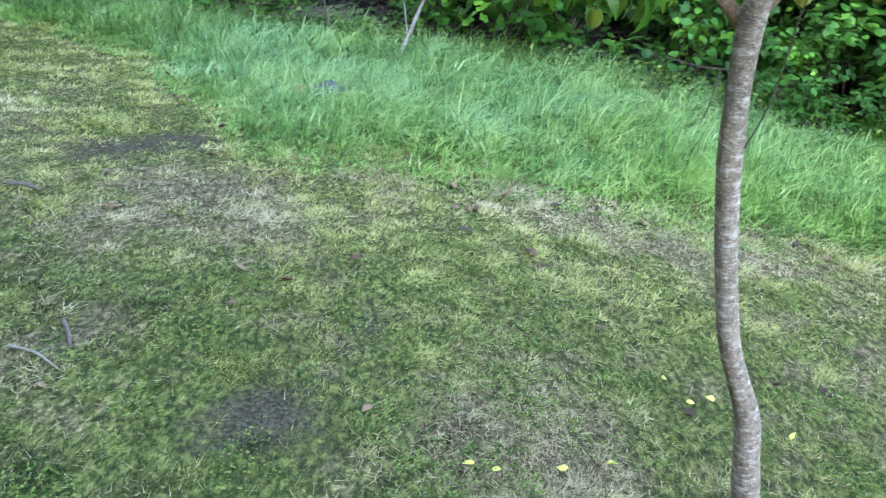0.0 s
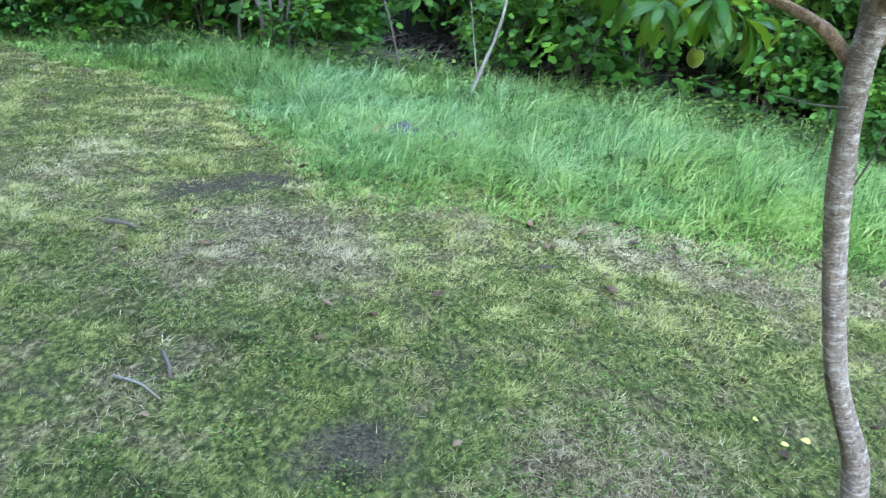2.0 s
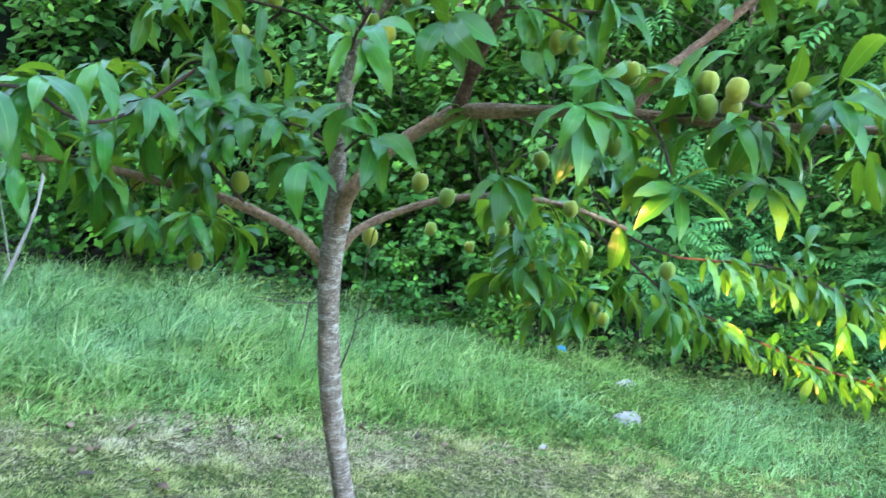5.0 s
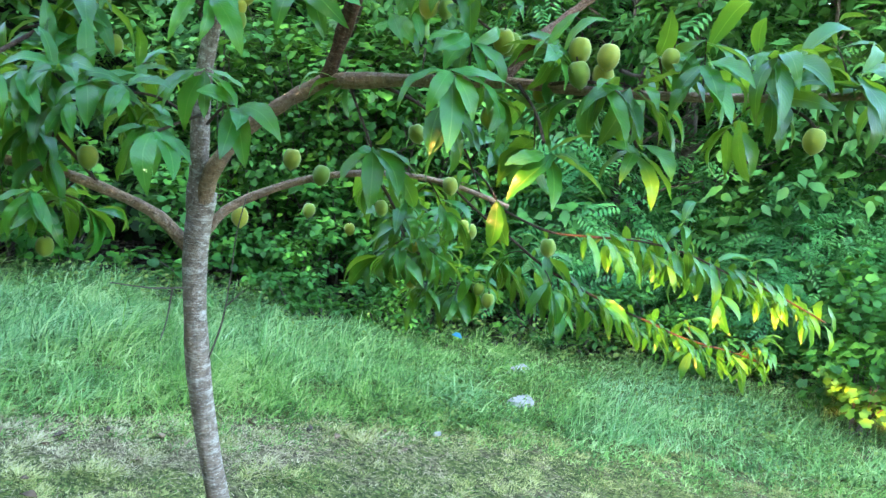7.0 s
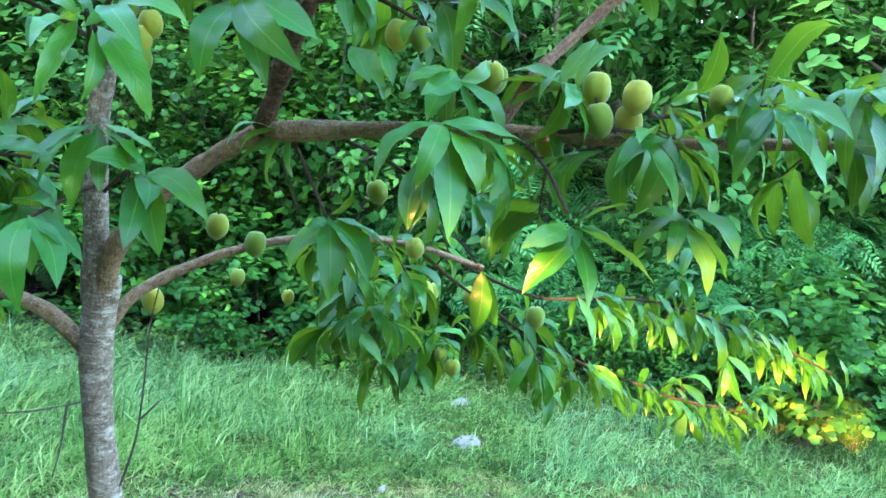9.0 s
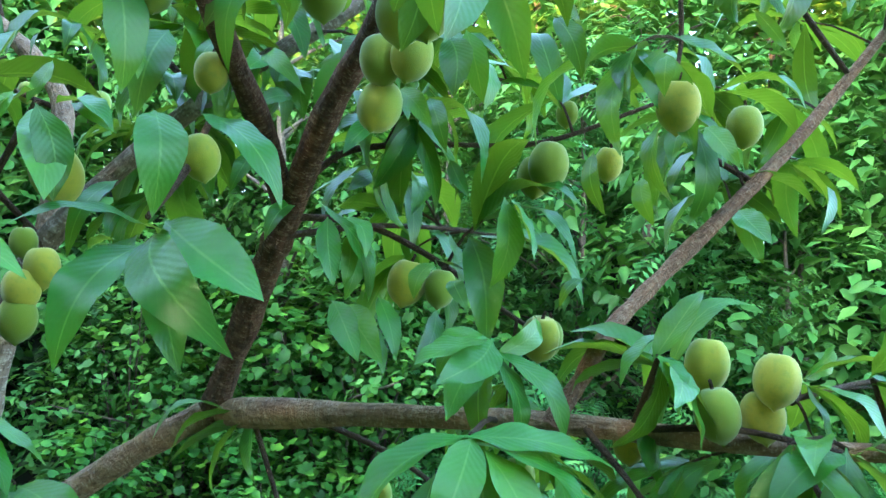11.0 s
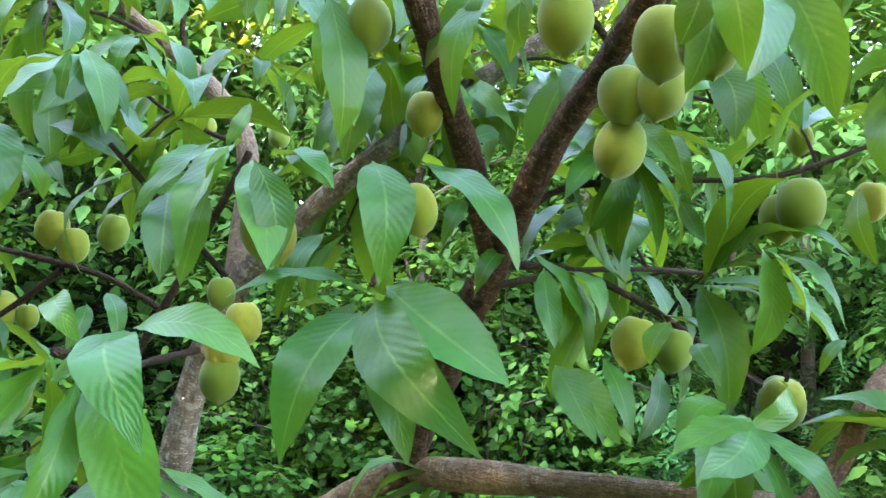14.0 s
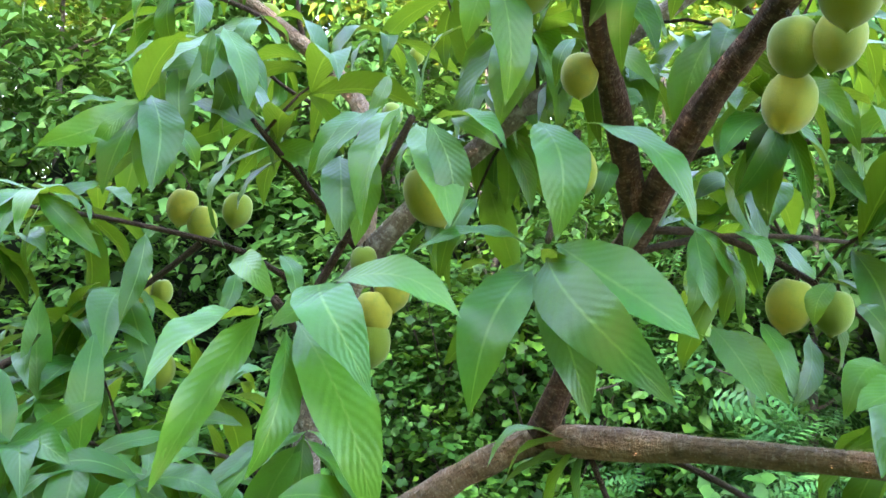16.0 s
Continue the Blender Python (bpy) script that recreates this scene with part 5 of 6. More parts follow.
# shoots of the limb at the back
for k, (spot, count, size) in enumerate([((0.470, 1.602, 2.052), 5, 0.120), ((0.552, 1.712, 2.172), 5, 0.120), ((0.409, 1.878, 2.301), 6, 0.120), ((0.505, 1.928, 2.317), 5, 0.120), ((0.660, 1.845, 2.352), 5, 0.120), ((0.624, 1.932, 2.283), 4, 0.110)]):
    whorl(spot, (-0.3, -0.4, 0.3), count, size, 0.8, 0.9, seed=260 + k)
# the bough that reaches out over the lawn
branch([(0.420, 1.980, 1.830), (0.133, 1.607, 1.668), (-0.011, 1.462, 1.729), (-0.141, 1.307, 1.712), (-0.253, 1.161, 1.687)], 0.006)
for k, (spot, count, size) in enumerate([((-0.177, 1.254, 1.699), 8, 0.160), ((-0.214, 1.198, 1.721), 7, 0.160), ((-0.107, 1.310, 1.719), 7, 0.155), ((-0.052, 1.362, 1.733), 7, 0.150), ((0.025, 1.461, 1.746), 7, 0.145), ((-0.226, 1.347, 1.614), 6, 0.140), ((0.133, 1.606, 1.650), 7, 0.130), ((0.220, 1.647, 1.719), 7, 0.130), ((0.300, 1.686, 1.705), 6, 0.120), ((-0.036, 1.560, 1.584), 5, 0.130), ((0.388, 1.668, 1.641), 6, 0.120), ((0.218, 1.835, 1.439), 6, 0.120), ((0.318, 1.771, 1.455), 6, 0.120), ((-0.257, 1.140, 1.679), 7, 0.160), ((-0.281, 1.185, 1.747), 7, 0.160), ((-0.133, 1.254, 1.787), 7, 0.150), ((0.119, 1.555, 1.777), 6, 0.130)]):
    whorl(spot, (-0.3, -0.3, 0.25), count, size * 0.86, 0.75, 1.0, seed=160 + k)


def shoots(lines, per_metre, size, seed, start=0.25, reach=(0.05, 0.16), leaves=(6, 10)):
    """Leafy side shoots along branches: places, ways, faces and sizes of leaves, and the shoots' own lines."""
    r = np.random.default_rng(seed)
    at, way, face, ln, stems = [], [], [], [], []
    for line in lines:
        c = curve_through(line, 8)
        seg = np.concatenate([[0], np.cumsum(np.linalg.norm(np.diff(c, axis=0), axis=1))])
        for _ in range(max(1, int(seg[-1] * per_metre))):
            s = seg[-1] * r.uniform(start, 1.0)
            p = np.array([np.interp(s, seg, c[:, k]) for k in range(3)])
            out = unit(r.normal(0, 1, 3) + np.array((0, 0, 0.35)))
            q = p + out * r.uniform(*reach)
            stems.append((p, (p + q) / 2 + np.array((0, 0, 0.01)), q))
            for _ in range(r.integers(*leaves)):
                k = r.uniform(0.6, 1.0)
                b = p + (q - p) * k
                d = unit(out * 0.5 + unit(r.normal(0, 1, 3)) * 0.75 + np.array((0, 0, -0.8)))
                at.append(b), way.append(d), ln.append(size * r.uniform(0.65, 1.15))
                face.append(np.array((0, 0, 1.0)) + out * 0.3 + r.normal(0, 0.3, 3))
    return np.array(at), np.array(way), np.array(face), np.array(ln), stems


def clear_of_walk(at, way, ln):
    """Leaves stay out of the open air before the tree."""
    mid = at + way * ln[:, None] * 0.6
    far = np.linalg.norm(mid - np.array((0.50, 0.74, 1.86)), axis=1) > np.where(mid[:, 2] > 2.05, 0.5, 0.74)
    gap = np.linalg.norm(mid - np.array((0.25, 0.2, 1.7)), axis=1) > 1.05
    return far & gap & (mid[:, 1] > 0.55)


LEAFY = [(LINES[0][8:], 11, 0.13), (LINES[1][4:], 14, 0.13), (LINES[2][3:], 20, 0.13), (LINES[3][3:], 13, 0.12), (LINES[5][2:], 12, 0.13), (LINES[6][3:], 12, 0.13),
         (LINES[7][3:], 10, 0.135), (LINES[8][2:], 5, 0.125)]
stems, sets = [], []
for k, (line, rate, size) in enumerate(LEAFY + [(l, {0: 7, 1: 6, 10: 34, 13: 9, 14: 7, 15: 9, 2: 8, 3: 8, 4: 8, 5: 22, 6: 14, 7: 22, 8: 22, 9: 20}.get(i, 9), 0.135) for i, l in enumerate(LINES[9:36])]):
    gold = k - len(LEAFY) in (11, 12)
    a, w, n, ln, st = shoots([line], 7 if gold else rate, 0.11 if gold else size, 200 + k, 0.2)
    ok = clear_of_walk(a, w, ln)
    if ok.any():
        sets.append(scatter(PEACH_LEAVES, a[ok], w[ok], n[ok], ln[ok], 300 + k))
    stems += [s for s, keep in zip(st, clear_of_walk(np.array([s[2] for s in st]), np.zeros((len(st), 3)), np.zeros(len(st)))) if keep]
tagged(part("foliage", tree_mesh("foliage", joined(*sets), PEACH_LEAF), tree), "dense drooping green peach leaves", kind="stuff")
tagged(part("shoot_wood", tree_mesh("shoot_wood", joined(*[tube(s, 0.0024, 0.0012, 5, 2, 0.05, k) for k, s in enumerate(stems)]), TWIG_BARK), tree), "thin brown leaf-bearing shoots", kind="stuff")


build_leaves()


# ---- the wood's edge ----
def clump_leaves(templates, centres, radii, count, size, seed, out_bias=0.6, up=1.0, flat=1.0):
    """Leaves on the outer shells of several soft clumps."""
    r = np.random.default_rng(seed)
    k = r.integers(0, len(centres), count)
    d = unit(r.normal(0, 1, (count, 3)) + np.array((0, 0, 0.25)))
    at = centres[k] + d * (1.0 + 0.4 * (1 - flat), 1.0 + 0.4 * (1 - flat), flat) * (radii[k] * r.uniform(0.45, 1.05, count) ** 0.6)[:, None]
    face = d * out_bias + np.array((0, 0, up)) + r.normal(0, 0.35, (count, 3))
    way = unit(np.cross(face, r.normal(0, 1, (count, 3)))) + d * 0.4 + np.array((0, 0, -0.35))
    return scatter(templates, at, way, face, size * r.uniform(0.6, 1.2, count), seed)


def shrub(name, templates, material, height, width, clumps, count, size, seed, **tags):
    """A bush: several stems from one foot and leaf clumps at their ends."""
    r = np.random.default_rng(seed)
    ob = thing(name, **tags)
    centres, radii = [], []
    for i in range(clumps):
        a, q = r.uniform(0, 6.28), r.random() ** 0.6
        h = height * (0.12 + 0.8 * (i + 0.5) / clumps)
        c = np.array((math.cos(a) * q * width * 0.5, math.sin(a) * q * width * 0.4, h))
        centres.append(c), radii.append(height * r.uniform(0.07, 0.15) + 0.06)
        if i % 3 == 0:
            part("stem", flat_mesh("stem", *tube([(r.normal(0, 0.06), r.normal(0, 0.06), -0.1), c * (0.4, 0.4, 0.5), c], 0.012 + 0.004 * height, 0.004, 6, 4, 0.08, seed + i), GREY_BARK), ob)
    v, f, u = clump_leaves(templates, np.array(centres), np.array(radii), count, size, seed, 0.55, 1.05, 0.42)
    tagged(part("leaves", flat_mesh("leaves", v, f, u, material), ob), kind="stuff")
    return ob


def woodland_tree(name, templates, material, height, crown_from, width, count, size, seed, trunk_r=0.09, bark=GREY_BARK, clumps=26, **tags):
    """A tapered trunk with limbs that reach into leaf clumps, with gaps between them."""
    r = np.random.default_rng(seed)
    ob = thing(name, **tags)
    lean = r.normal(0, 0.03, 2) * height
    pts = [(0, 0, -0.3)] + [(lean[0] * s + r.normal(0, 0.04), lean[1] * s + r.normal(0, 0.04), height * s) for s in (0.2, 0.45, 0.7, 0.95)]
    part("trunk", flat_mesh("trunk", *tube(pts, trunk_r, trunk_r * 0.2, 10, 6, 0.06, seed), bark), ob)
    centres, radii = [], []
    for i in range(clumps):
        h = height * (crown_from + (1 - crown_from) * (i + 0.5) / clumps)
        a = r.uniform(0, 6.28)
        reach = width * 0.5 * r.uniform(0.35, 1.0) * (1.15 - 0.75 * (h / height) ** 2)
        axis = np.array((lean[0] * h / height, lean[1] * h / height, 0))
        c = axis + np.array((math.cos(a) * reach, math.sin(a) * reach, h))
        centres.append(c), radii.append(r.uniform(0.35, 0.65) * width * 0.22 + 0.1)
        if i % 2 == 0:
            part("limb", flat_mesh("limb", *tube([axis + (0, 0, h - reach * 0.5), (axis + c) / 2 + (0, 0, (h - reach * 0.3) / 2), c], trunk_r * 0.3, 0.008, 6, 4, 0.08, seed + i), bark), ob)
    v, f, u = clump_leaves(templates, np.array(centres), np.array(radii), count, size, seed)
    tagged(part("crown", flat_mesh("crown", v, f, u, material), ob), kind="stuff")
    return ob


def along_edge(s):
    """The place on the wood's edge that is s metres from its beginning, and the way into the wood."""
    d = np.diff(WOOD_EDGE, axis=0)
    ln = np.concatenate([[0], np.cumsum(np.linalg.norm(d, axis=1))])
    p = np.array([np.interp(s, ln, WOOD_EDGE[:, 0]), np.interp(s, ln, WOOD_EDGE[:, 1])])
    i = min(int(np.searchsorted(ln, s, side="right")) - 1, len(d) - 1)
    t = d[i] / np.linalg.norm(d[i])
    return p, np.array((-t[1], t[0]))


def stand(ob, x, y, turn, scale):
    return copy_thing(ob, Matrix.Translation((x, y, float(ground_height(x, y)) - 0.02)) @ pose(0, 0, 0, 0, 0, turn) @ Matrix.Scale(scale, 4))


MAPLE_TAG = dict(label="leafy maple seedling bush with bright lobed leaves at the wood's edge", category="shrub", group="bushes along the wood")
VINE_TAG = dict(label="tangle of wild vine with round light-green leaves", category="vine", group="bushes along the wood")
SUMAC_TAG = dict(label="feathery sumac bush with narrow bluish-green leaflets", category="shrub", group="bushes along the wood")
OVAL_TAG = dict(label="bushy green undergrowth with oval leaves", category="shrub", group="bushes along the wood")
PROTO = {
    "maple": [shrub("maple_bush", MAPLE_LEAVES, MAPLE_LEAF, 2.3, 1.5, 30, 860, 0.145, 501, **MAPLE_TAG), shrub("maple_bush", MAPLE_LEAVES, MAPLE_LEAF, 1.7, 1.3, 24, 600, 0.135, 502, **MAPLE_TAG)],
    "vine": [shrub("wild_vine", VINE_LEAVES, VINE_LEAF, 1.8, 1.5, 28, 860, 0.12, 503, **VINE_TAG), shrub("wild_vine", VINE_LEAVES, VINE_LEAF, 1.2, 1.2, 20, 560, 0.11, 504, **VINE_TAG)],
    "sumac": [shrub("sumac_bush", FRONDS, SUMAC_LEAF, 2.3, 1.7, 26, 460, 0.36, 505, **SUMAC_TAG), shrub("sumac_bush", FRONDS, SUMAC_LEAF, 1.6, 1.4, 18, 300, 0.32, 506, **SUMAC_TAG)],
    "oval": [shrub("undergrowth", OVAL_LEAVES, MAPLE_LEAF, 0.8, 1.0, 18, 600, 0.085, 507, **OVAL_TAG), shrub("undergrowth", OVAL_LEAVES, VINE_LEAF, 0.55, 0.9, 14, 420, 0.085, 508, **OVAL_TAG)],
    "thicket": [shrub("thicket", MAPLE_LEAVES, MAPLE_LEAF, 3.4, 2.2, 46, 2100, 0.10, 511, label="tall dense thicket of young broadleaf growth", category="shrub", group="bushes along the wood"),
                shrub("thicket", CROWN_LEAVES, TREE_LEAF, 3.8, 2.2, 48, 2400, 0.10, 512, label="tall light-green thicket at the wood's edge", category="shrub", group="bushes along the wood")],
    "shade": [shrub("shaded_bush", MAPLE_LEAVES, SHADE_TONE_LEAF, 2.6, 1.8, 26, 420, 0.18, 509, label="bush inside the wood with shade put into its near-black leaf colour", category="shrub", group="bushes inside the wood")],
    "far": [woodland_tree("far_tree", CROWN_LEAVES, TREE_LEAF, 10.5, 0.08, 5.5, 8500, 0.23, 604, 0.12, clumps=60, label="tall full-crowned tree deep in the wood", category="tree", group="trees deep in the wood")],
    "tall": [woodland_tree("woodland_tree", CROWN_LEAVES, TREE_LEAF, 8.0, 0.22, 4.4, 7500, 0.115, 605, clumps=42, label="tall broadleaf tree with a bare lower trunk in the wood", category="tree", group="trees of the wood"),
             woodland_tree("woodland_tree", CROWN_LEAVES, MAPLE_LEAF, 7.0, 0.22, 3.8, 6500, 0.11, 606, clumps=38, label="tall maple with a bare lower trunk in the wood", category="tree", group="trees of the wood")],
    "tree": [woodland_tree("woodland_tree", CROWN_LEAVES, TREE_LEAF, 8.0, 0.14, 4.4, 7500, 0.115, 601, clumps=44, label="tall light-green broadleaf tree at the wood's edge", category="tree", group="trees of the wood"),
             woodland_tree("woodland_tree", CROWN_LEAVES, MAPLE_LEAF, 6.5, 0.12, 3.8, 6200, 0.115, 602, clumps=38, label="tall light-green maple tree at the wood's edge", category="tree", group="trees of the wood"),
             woodland_tree("woodland_tree", FRONDS, SUMAC_LEAF, 7.0, 0.14, 4.0, 900, 0.5, 603, clumps=34, label="tall feathery-leaved tree at the wood's edge", category="tree", group="trees of the wood")],
}
FIRST = set()


def plant(kind, i, x, y, turn, scale):
    """The first of a kind is moved into place, all others are copies."""
    ob = PROTO[kind][i % len(PROTO[kind])]
    if ob.name in FIRST:
        return stand(ob, x, y, turn, scale)
    FIRST.add(ob.name)
    ob.matrix_world = Matrix.Translation((x, y, float(ground_height(x, y)) - 0.02)) @ pose(0, 0, 0, 0, 0, turn)
    return ob


def fill_wood():
    r = np.random.default_rng(77)
    total = float(np.linalg.norm(np.diff(WOOD_EDGE, axis=0), axis=1).sum())
    for s in np.arange(7.0, total - 1.5, 0.55):
        p, n = along_edge(s + r.uniform(-0.15, 0.15))
        hollow = -2.4 < p[0] < -0.7 or -0.1 < p[0] < 0.4 or 1.3 < p[0] < 1.8
        deep = p[0] < 2.6
        kind = "maple" if p[0] < 1.6 else ("vine" if p[0] < 4.9 else "sumac")
        if r.random() < (0.25 if p[0] < 4.9 else 0.08):
            kind = ("maple", "vine", "sumac" if p[0] > 5.0 else "vine")[r.integers(0, 3)]
        q = p + n * r.uniform(0.05, 0.3)
        if r.random() < (0.2 if hollow else (0.5 if deep else 0.7)):
            plant("oval", r.integers(0, 2), *q, r.uniform(0, 360), r.uniform(0.6, 1.1))
        q = p + n * r.uniform(0.6, 1.1)
        if not hollow or r.random() < 0.12:
            plant(kind, r.integers(0, 2), *q, r.uniform(0, 360), r.uniform(0.6, 0.95))
        q = p + n * r.uniform(1.5, 2.4)
        if not hollow and r.random() < (0.7 if deep else 1.0):
            plant("thicket" if 0.3 < p[0] < 5.5 else kind, r.integers(0, 2), *q, r.uniform(0, 360), r.uniform(0.9, 1.25))
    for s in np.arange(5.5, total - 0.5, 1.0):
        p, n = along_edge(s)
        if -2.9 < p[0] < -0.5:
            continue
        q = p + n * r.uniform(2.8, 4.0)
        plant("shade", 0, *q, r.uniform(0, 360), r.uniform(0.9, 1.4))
    for k, s in enumerate(np.arange(5.0, total - 0.5, 0.85)):
        p, n = along_edge(s + r.uniform(-0.3, 0.3))
        if k % 3 == 0 and -2.9 < p[0] < -0.4:
            continue
        q = p + n * (r.uniform(1.6, 2.8) + (1.6 if p[0] < 2.6 else 0.0) if k % 3 == 0 else r.uniform(3.4, 7.5))
        plant("tall" if p[0] < 2.6 else "tree", r.integers(0, 3 if p[0] > 4.9 else 2), *q, r.uniform(0, 360), r.uniform(0.55, 0.75) if k % 3 == 0 else r.uniform(0.85, 1.3))


def fill_depth():
    r = np.random.default_rng(78)
    total = float(np.linalg.norm(np.diff(WOOD_EDGE, axis=0), axis=1).sum())
    for s in np.arange(3.0, total + 3.0, 0.95):
        p, n = along_edge(s)
        q = p + n * r.uniform(7.5, 13.0)
        plant("far", 0, *q, r.uniform(0, 360), r.uniform(0.75, 1.15))


fill_wood()
fill_depth()
for i, (x, y) in enumerate([(8.0, 6.4), (9.4, 7.6), (7.2, 7.0), (10.4, 6.6), (9.0, 5.2), (11.5, 8.6), (10.0, 4.0), (6.2, 8.2), (12.5, 6.0)]):
    plant("tree" if i % 3 else "far", i, x, y, 47 * i, 0.8 + 0.05 * (i % 4))

for i, (x, y, k) in enumerate([(3.4, 12.6, 1.0), (4.9, 12.2, 0.95), (1.9, 13.4, 1.0), (0.4, 13.8, 0.95), (6.6, 11.4, 0.95), (8.6, 9.4, 0.95), (10.6, 9.8, 1.0), (12.2, 7.6, 0.95), (13.2, 5.0, 0.95), (11.2, 5.2, 0.75)]):
    plant("far", 0, x, y, 61 * i, k)
for i, (x, y) in enumerate([(6.45, 3.25), (6.9, 3.0), (7.1, 3.5), (6.2, 4.6)]):
    plant("oval" if i % 2 else "maple", i, x, y, 70 * i, 0.6 + 0.05 * i)


def wood_shade_sheet():
    """A near-black sheet behind the leafy edge: the wood's shade put into colour."""
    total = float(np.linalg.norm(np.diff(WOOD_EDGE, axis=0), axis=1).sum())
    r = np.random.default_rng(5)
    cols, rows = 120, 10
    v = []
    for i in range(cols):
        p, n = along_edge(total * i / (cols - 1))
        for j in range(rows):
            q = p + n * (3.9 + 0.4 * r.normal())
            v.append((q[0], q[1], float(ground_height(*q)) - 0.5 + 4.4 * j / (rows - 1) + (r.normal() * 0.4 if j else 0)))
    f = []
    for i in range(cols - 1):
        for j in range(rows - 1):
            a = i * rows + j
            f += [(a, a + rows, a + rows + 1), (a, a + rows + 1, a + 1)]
    tagged(new("backdrop", flat_mesh("backdrop", v, f, None, SHADE_SCREEN, False)), "near-black sheet coloured as the shade deep in the wood", "woods", kind="structure")


wood_shade_sheet()


def shade_belt():
    """An added, unseen blocker that shades the lawn; its one gap aims the sunbeam."""
    flat = Vector((SUN_FROM.x, SUN_FROM.y, 0)).normalized()
    side = Vector((-flat.y, flat.x, 0))
    hole = Vector((2.21, 1.375, 1.025)) + SUN_FROM * 7.6
    r = np.random.default_rng(9)
    w, h = 0.11, 0.11
    cols, rows = 300, 104
    v, f = [], []
    for i in range(cols + 1):
        low = min(max(((i - cols / 2) * w + 5.8) / 2.0, 0.0), 1.0)
        top = (95 + (rows - 95) * low) * (0.97 + 0.03 * math.sin(i * 0.35) + 0.02 * math.sin(i * 0.9))
        for j in range(rows + 1):
            q = hole + side * ((i - cols / 2 + 0.5) * w) + flat * (0.12 * r.normal())
            v.append((q.x, q.y, hole.z + (min(j, top) - 33 - 0.5) * h))
    for i in range(cols):
        for j in range(rows):
            c = ((i - cols / 2 + 1.0) * w, (j - 33) * h)
            if (c[0] / 0.40) ** 2 + (c[1] / 0.2) ** 2 < 1:
                continue
            a = i * (rows + 1) + j
            f += [(a, a + rows + 1, a + rows + 2), (a, a + rows + 2, a + 1)]
    me = flat_mesh("hedge", v, f, None, SHADE_SCREEN, False)
    ob = new("backdrop_hedge", me)
    m = ob.modifiers.new("thick", "SOLIDIFY")
    m.thickness = 0.06
    # near-black leaves dress the added screen, clear of its gap
    n = 11000
    a, z = r.uniform(-16, 16, n), r.random(n) * 8.2
    keep = ((a / 0.9) ** 2 + ((z - 3.6) / 0.7) ** 2 > 1)
    a, z = a[keep], z[keep]
    at = np.array(hole)[None] + np.array(side)[None] * a[:, None] - np.array(flat)[None] * r.uniform(0.05, 0.5, len(a))[:, None]
    at[:, 2] = z
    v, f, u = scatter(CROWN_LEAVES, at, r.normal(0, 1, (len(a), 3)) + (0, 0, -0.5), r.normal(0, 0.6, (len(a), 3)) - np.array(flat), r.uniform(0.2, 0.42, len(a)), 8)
    tagged(part("leaves", flat_mesh("leaves", v, f, u, SHADE_TONE_LEAF), ob), kind="stuff")
    tagged(ob, "unseen hedge-like screen added on the sunny side to shade the lawn", "hedge", kind="structure")


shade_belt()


# ---- small things on the ground ----
def stone(x, y, size, turn, label, skin=STONE):
    bm = bmesh.new()
    bmesh.ops.create_icosphere(bm, subdivisions=3, radius=1)
    r = np.random.default_rng(int(x * 1000) % 9973)
    off = Vector(r.uniform(-9, 9, 3))
    for q in bm.verts:
        k = 1 + 0.28 * noise.noise(q.co * 1.3 + off) + 0.12 * noise.noise(q.co * 3.1 + off)
        q.co = Vector((q.co.x * k * size[0], q.co.y * k * size[1], q.co.z * k * size[2]))
    me = bpy.data.meshes.new("stone")
    bm.to_mesh(me)
    bm.free()
    me.materials.append(skin)
    ob = tagged(new("stone", me), label, "stone")
    ob.location, ob.rotation_euler = (x, y, float(ground_height(x, y)) + size[2] * 0.35), (0.05, -0.12, turn)


stone(3.90, 4.50, (0.11, 0.075, 0.06), -0.5, "pale grey angular stone lying in the long grass")
stone(4.55, 5.35, (0.12, 0.08, 0.05), 0.1, "flat whitish stone lying in the long grass")
stone(-1.04, 6.46, (0.15, 0.10, 0.11), 0.3, "dark bluish stone among the long grass", CHARRED)
stone(-0.6, 6.42, (0.08, 0.06, 0.10), 0.8, "small dark stone among the long grass", CHARRED)
stone(2.876, 4.104, (0.03, 0.025, 0.018), 0.4, "small white pebble on the lawn's edge")


def flat_litter(name, x, y, size, material, label, category, seed, lift=0.015):
    """A curled dead leaf or scrap lying on the turf."""
    r = np.random.default_rng(seed)
    v, f, u = OVAL_LEAVES[seed % 3]
    v = v * size + r.normal(0, size * 0.04, v.shape)
    ob = tagged(new(name, flat_mesh(name, v, f, u, material)), label, category)
    ob.location, ob.rotation_euler = (x, y, float(ground_height(x, y)) + lift), (r.normal(0, 0.3), r.normal(0, 0.3), r.uniform(0, 6.28))
    m = ob.modifiers.new("thick", "SOLIDIFY")
    m.thickness = 0.0012


for i, (x, y) in enumerate([(0.92, 2.59), (1.05, 2.62), (0.4, 2.13), (0.17, 2.08), (0.58, 2.17), (0.88, 2.75), (1.28, 2.42), (0.08, 2.09)]):
    flat_litter("fallen_leaf", x, y, 0.04, FRESH_YELLOW, "small fallen yellow leaf on the lawn", "leaf", i, 0.03)
r_ = np.random.default_rng(63)
for i in range(46):
    x = r_.uniform(-2.4, 2.6)
    y = float(tall_edge(x)) - abs(r_.normal(0.1, 0.25)) if i < 34 else r_.uniform(2.2, 4.4)
    flat_litter("dead_leaf", x, y, r_.uniform(0.04, 0.1), LITTER, "curled brown dead leaf on the turf", "leaf", i, 0.02)
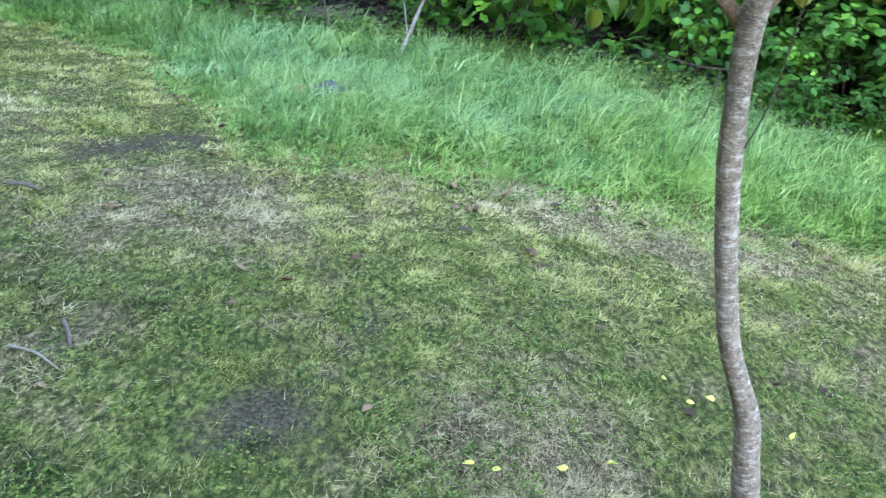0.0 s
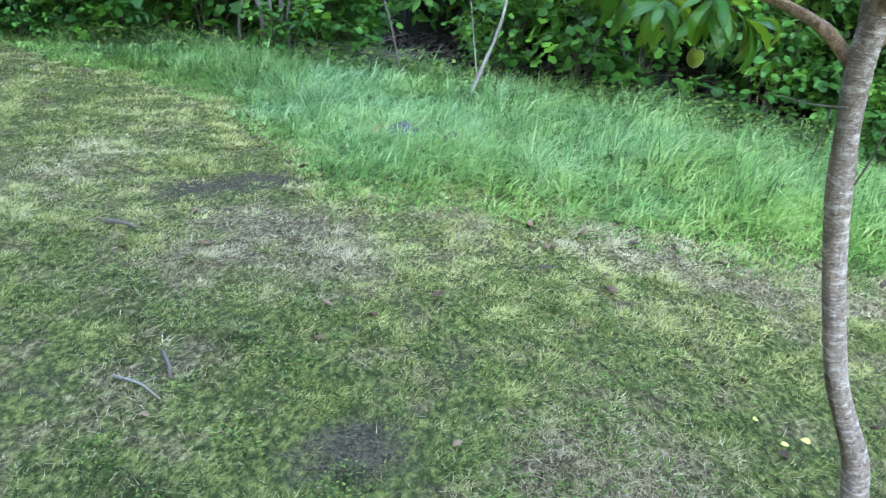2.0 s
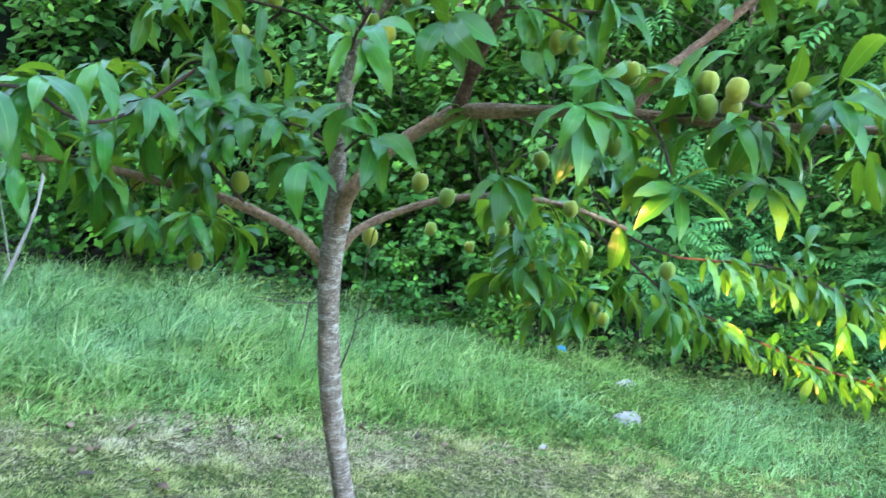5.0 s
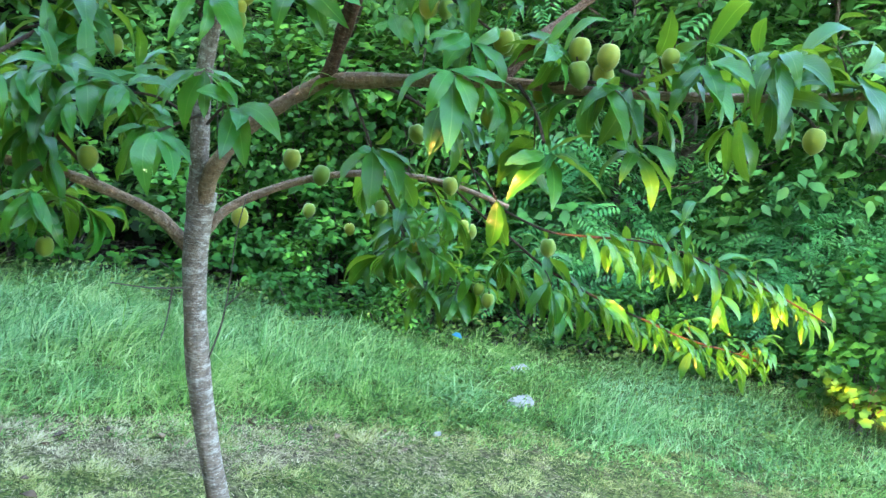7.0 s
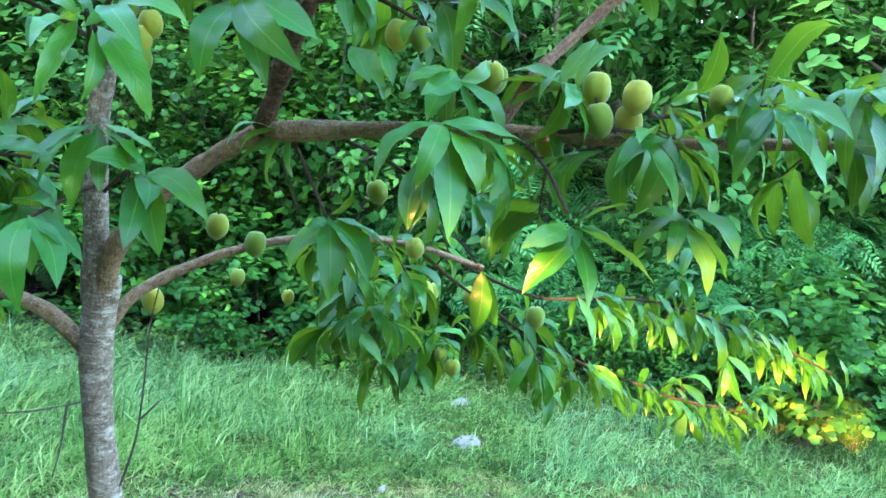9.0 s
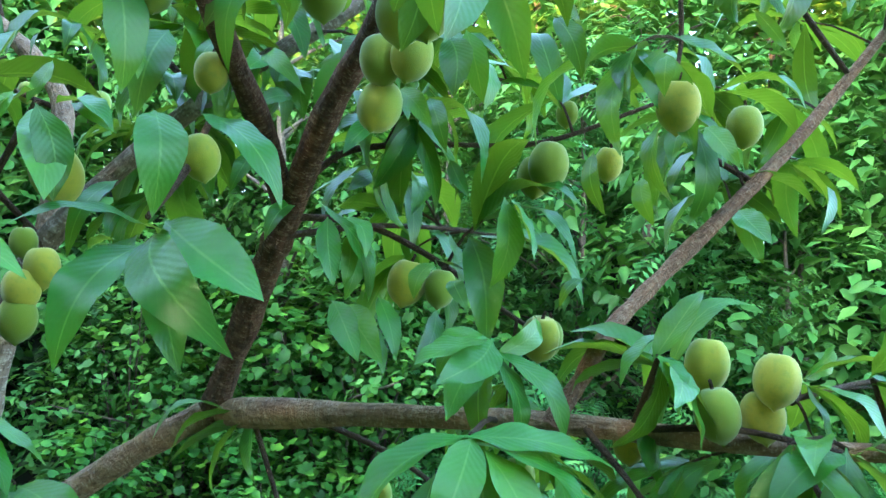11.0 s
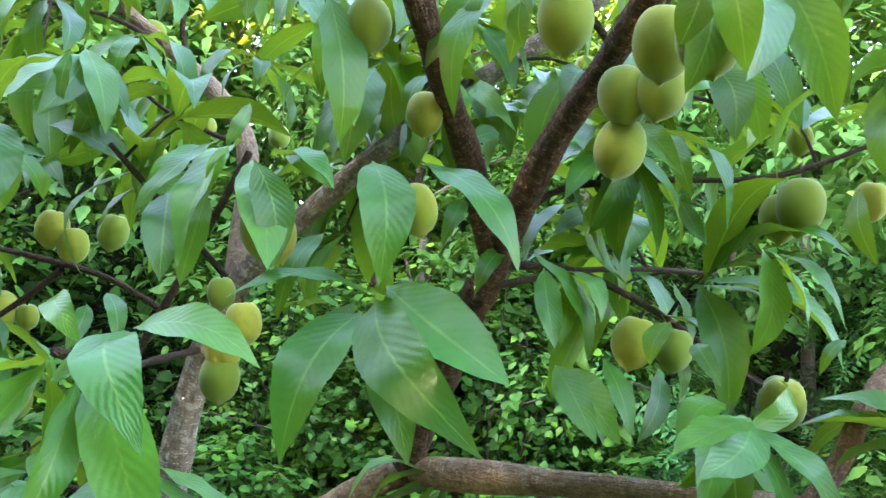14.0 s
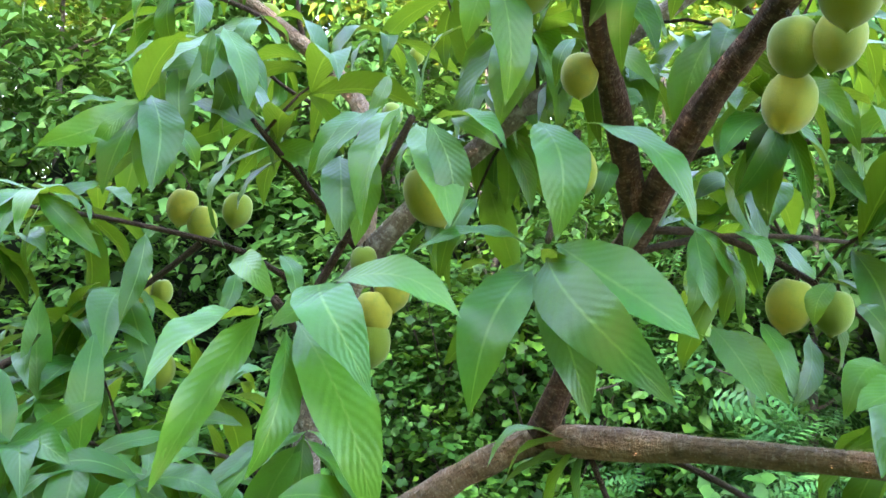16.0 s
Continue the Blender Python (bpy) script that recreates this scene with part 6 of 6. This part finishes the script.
for i, (x, y) in enumerate([(0.67, 3.13), (0.89, 3.09), (1.82, 4.44), (-1.73, 3.86), (-1.02, 3.32), (-0.43, 3.53), (-0.09, 4.78), (-0.58, 4.73), (0.55, 4.52), (0.3, 4.61), (-1.0, 4.88), (0.02, 4.01)]):
    flat_litter("dead_leaf", x, y, 0.07 + 0.008 * (i % 4), LITTER, "curled brown dead leaf on the turf", "leaf", i + 50, 0.03)
stone(-1.2, 6.47, (0.13, 0.08, 0.085), 0.1, "tan clay lump crumbled in the long grass", RUST)
flat_litter("blue_scrap", 4.35, 6.0, 0.12, BLUE_SCRAP, "blue plastic scrap at the wood's edge", "debris", 1, 0.15)
flat_litter("clay_scrap", 6.54, 4.43, 0.12, RUST, "orange-brown dead leaf cluster in the grass", "debris", 2, 0.12)


# ---- bare stems at the wood's edge ----
def bare_stem(name, points, r0, r1, label, bark=DEAD_WOOD, twigs=()):
    z = float(ground_height(points[0][0], points[0][1]))
    ob = thing(name, (points[0][0], points[0][1], z), label=label, category="sapling")
    o = np.array(ob.location)
    part("stem", flat_mesh("stem", *[a if k else a - o for k, a in enumerate(tube(points, r0, r1, 10, 6, 0.08, 3))], bark), ob)
    for k, t in enumerate(twigs):
        part("twig", flat_mesh("twig", *[a if i else a - o for i, a in enumerate(tube(t, r1 * 0.7, r1 * 0.3, 6, 5, 0.08, k))], bark), ob)


bare_stem("leaning_sapling", [(-0.60, 8.22, -0.16), (-0.47, 8.22, 0.08), (-0.37, 8.22, 0.30), (-0.22, 8.22, 0.65), (-0.13, 8.27, 1.00)], 0.026, 0.013,
          "bare grey sapling stem leaning over the long grass", PALE_WOOD, twigs=[[(-0.46, 8.22, 0.11), (-0.48, 8.22, 0.40), (-0.52, 8.20, 1.00)]])
for i, (x, w) in enumerate([(-3.08, 0.032), (-2.93, 0.024), (-2.78, 0.036), (-2.66, 0.022), (-3.2, 0.018)]):
    bare_stem("slender_trunk", [(x, 9.3, 0.0), (x + 0.07 - 0.04 * i, 9.35, 0.6), (x - 0.06 + 0.05 * i, 9.42 + 0.1 * (i % 3), 1.5), (x + 0.12 - 0.04 * i, 9.5 + 0.1 * (i % 3), 3.2)], w, w * 0.5, "slender grey tree stem at the wood's edge", GREY_BARK)
bare_stem("hanging_vine", [(-1.35, 8.9, 0.1), (-1.45, 8.9, 0.7), (-1.62, 8.9, 1.3), (-1.7, 8.9, 2.2)], 0.012, 0.007, "thin bare vine hanging at the wood's edge")


def brush_pile(x, y, count, seed):
    r = np.random.default_rng(seed)
    ob = thing("brush_pile", (x, y, float(ground_height(x, y))), label="low pile of dead twigs in the dark hollow", category="brushwood")
    for i in range(count):
        a = r.uniform(-0.5, 0.5) + (math.pi if i % 2 else 0)
        c = np.array((r.normal(0, 0.35), r.normal(0, 0.15), r.uniform(0.02, 0.3)))
        d = np.array((math.cos(a), math.sin(a) * 0.4, r.normal(0, 0.15))) * r.uniform(0.25, 0.6)
        part("stick", flat_mesh("stick", *tube([c - d, c + r.normal(0, 0.03, 3), c + d], 0.006, 0.003, 5, 4, 0.1, i), DEAD_WOOD), ob)


brush_pile(-1.9, 9.3, 26, 4)


def fallen_stick(name, line, r0, r1, label, bark, twigs=()):
    """A dead stick that lies on the turf, with its side twigs."""
    pts = [(x, y, float(ground_height(x, y)) + lift) for x, y, lift in line]
    ob = thing(name, pts[0], label=label, category="stick")
    o = np.array(ob.location)
    for k, (p, a, b) in enumerate([(pts, r0, r1)] + [([(x, y, float(ground_height(x, y)) + z) for x, y, z in t], r1, r1 * 0.5) for t in twigs]):
        v, f, u = tube(p, a, b, 7, 5, 0.12, k)
        part("twig" if k else "stem", flat_mesh("stick", v - o, f, u, bark), ob)


fallen_stick("dead_stick", [(-1.54, 2.71, 0.04), (-1.49, 2.64, 0.03), (-1.45, 2.56, 0.015)], 0.010, 0.006, "short dark rotten stick lying on the turf", DEAD_WOOD)
fallen_stick("pale_twig", [(-1.66, 2.52, 0.03), (-1.54, 2.48, 0.035), (-1.43, 2.41, 0.025)], 0.005, 0.003, "thin pale dead twig lying on the turf", PALE_WOOD, [[(-1.54, 2.48, 0.03), (-1.49, 2.53, 0.035)]])
fallen_stick("bark_chip", [(-2.39, 3.99, 0.03), (-2.29, 3.98, 0.04), (-2.20, 3.95, 0.03)], 0.014, 0.008, "dark charred stick lying on the lawn", DEAD_WOOD)
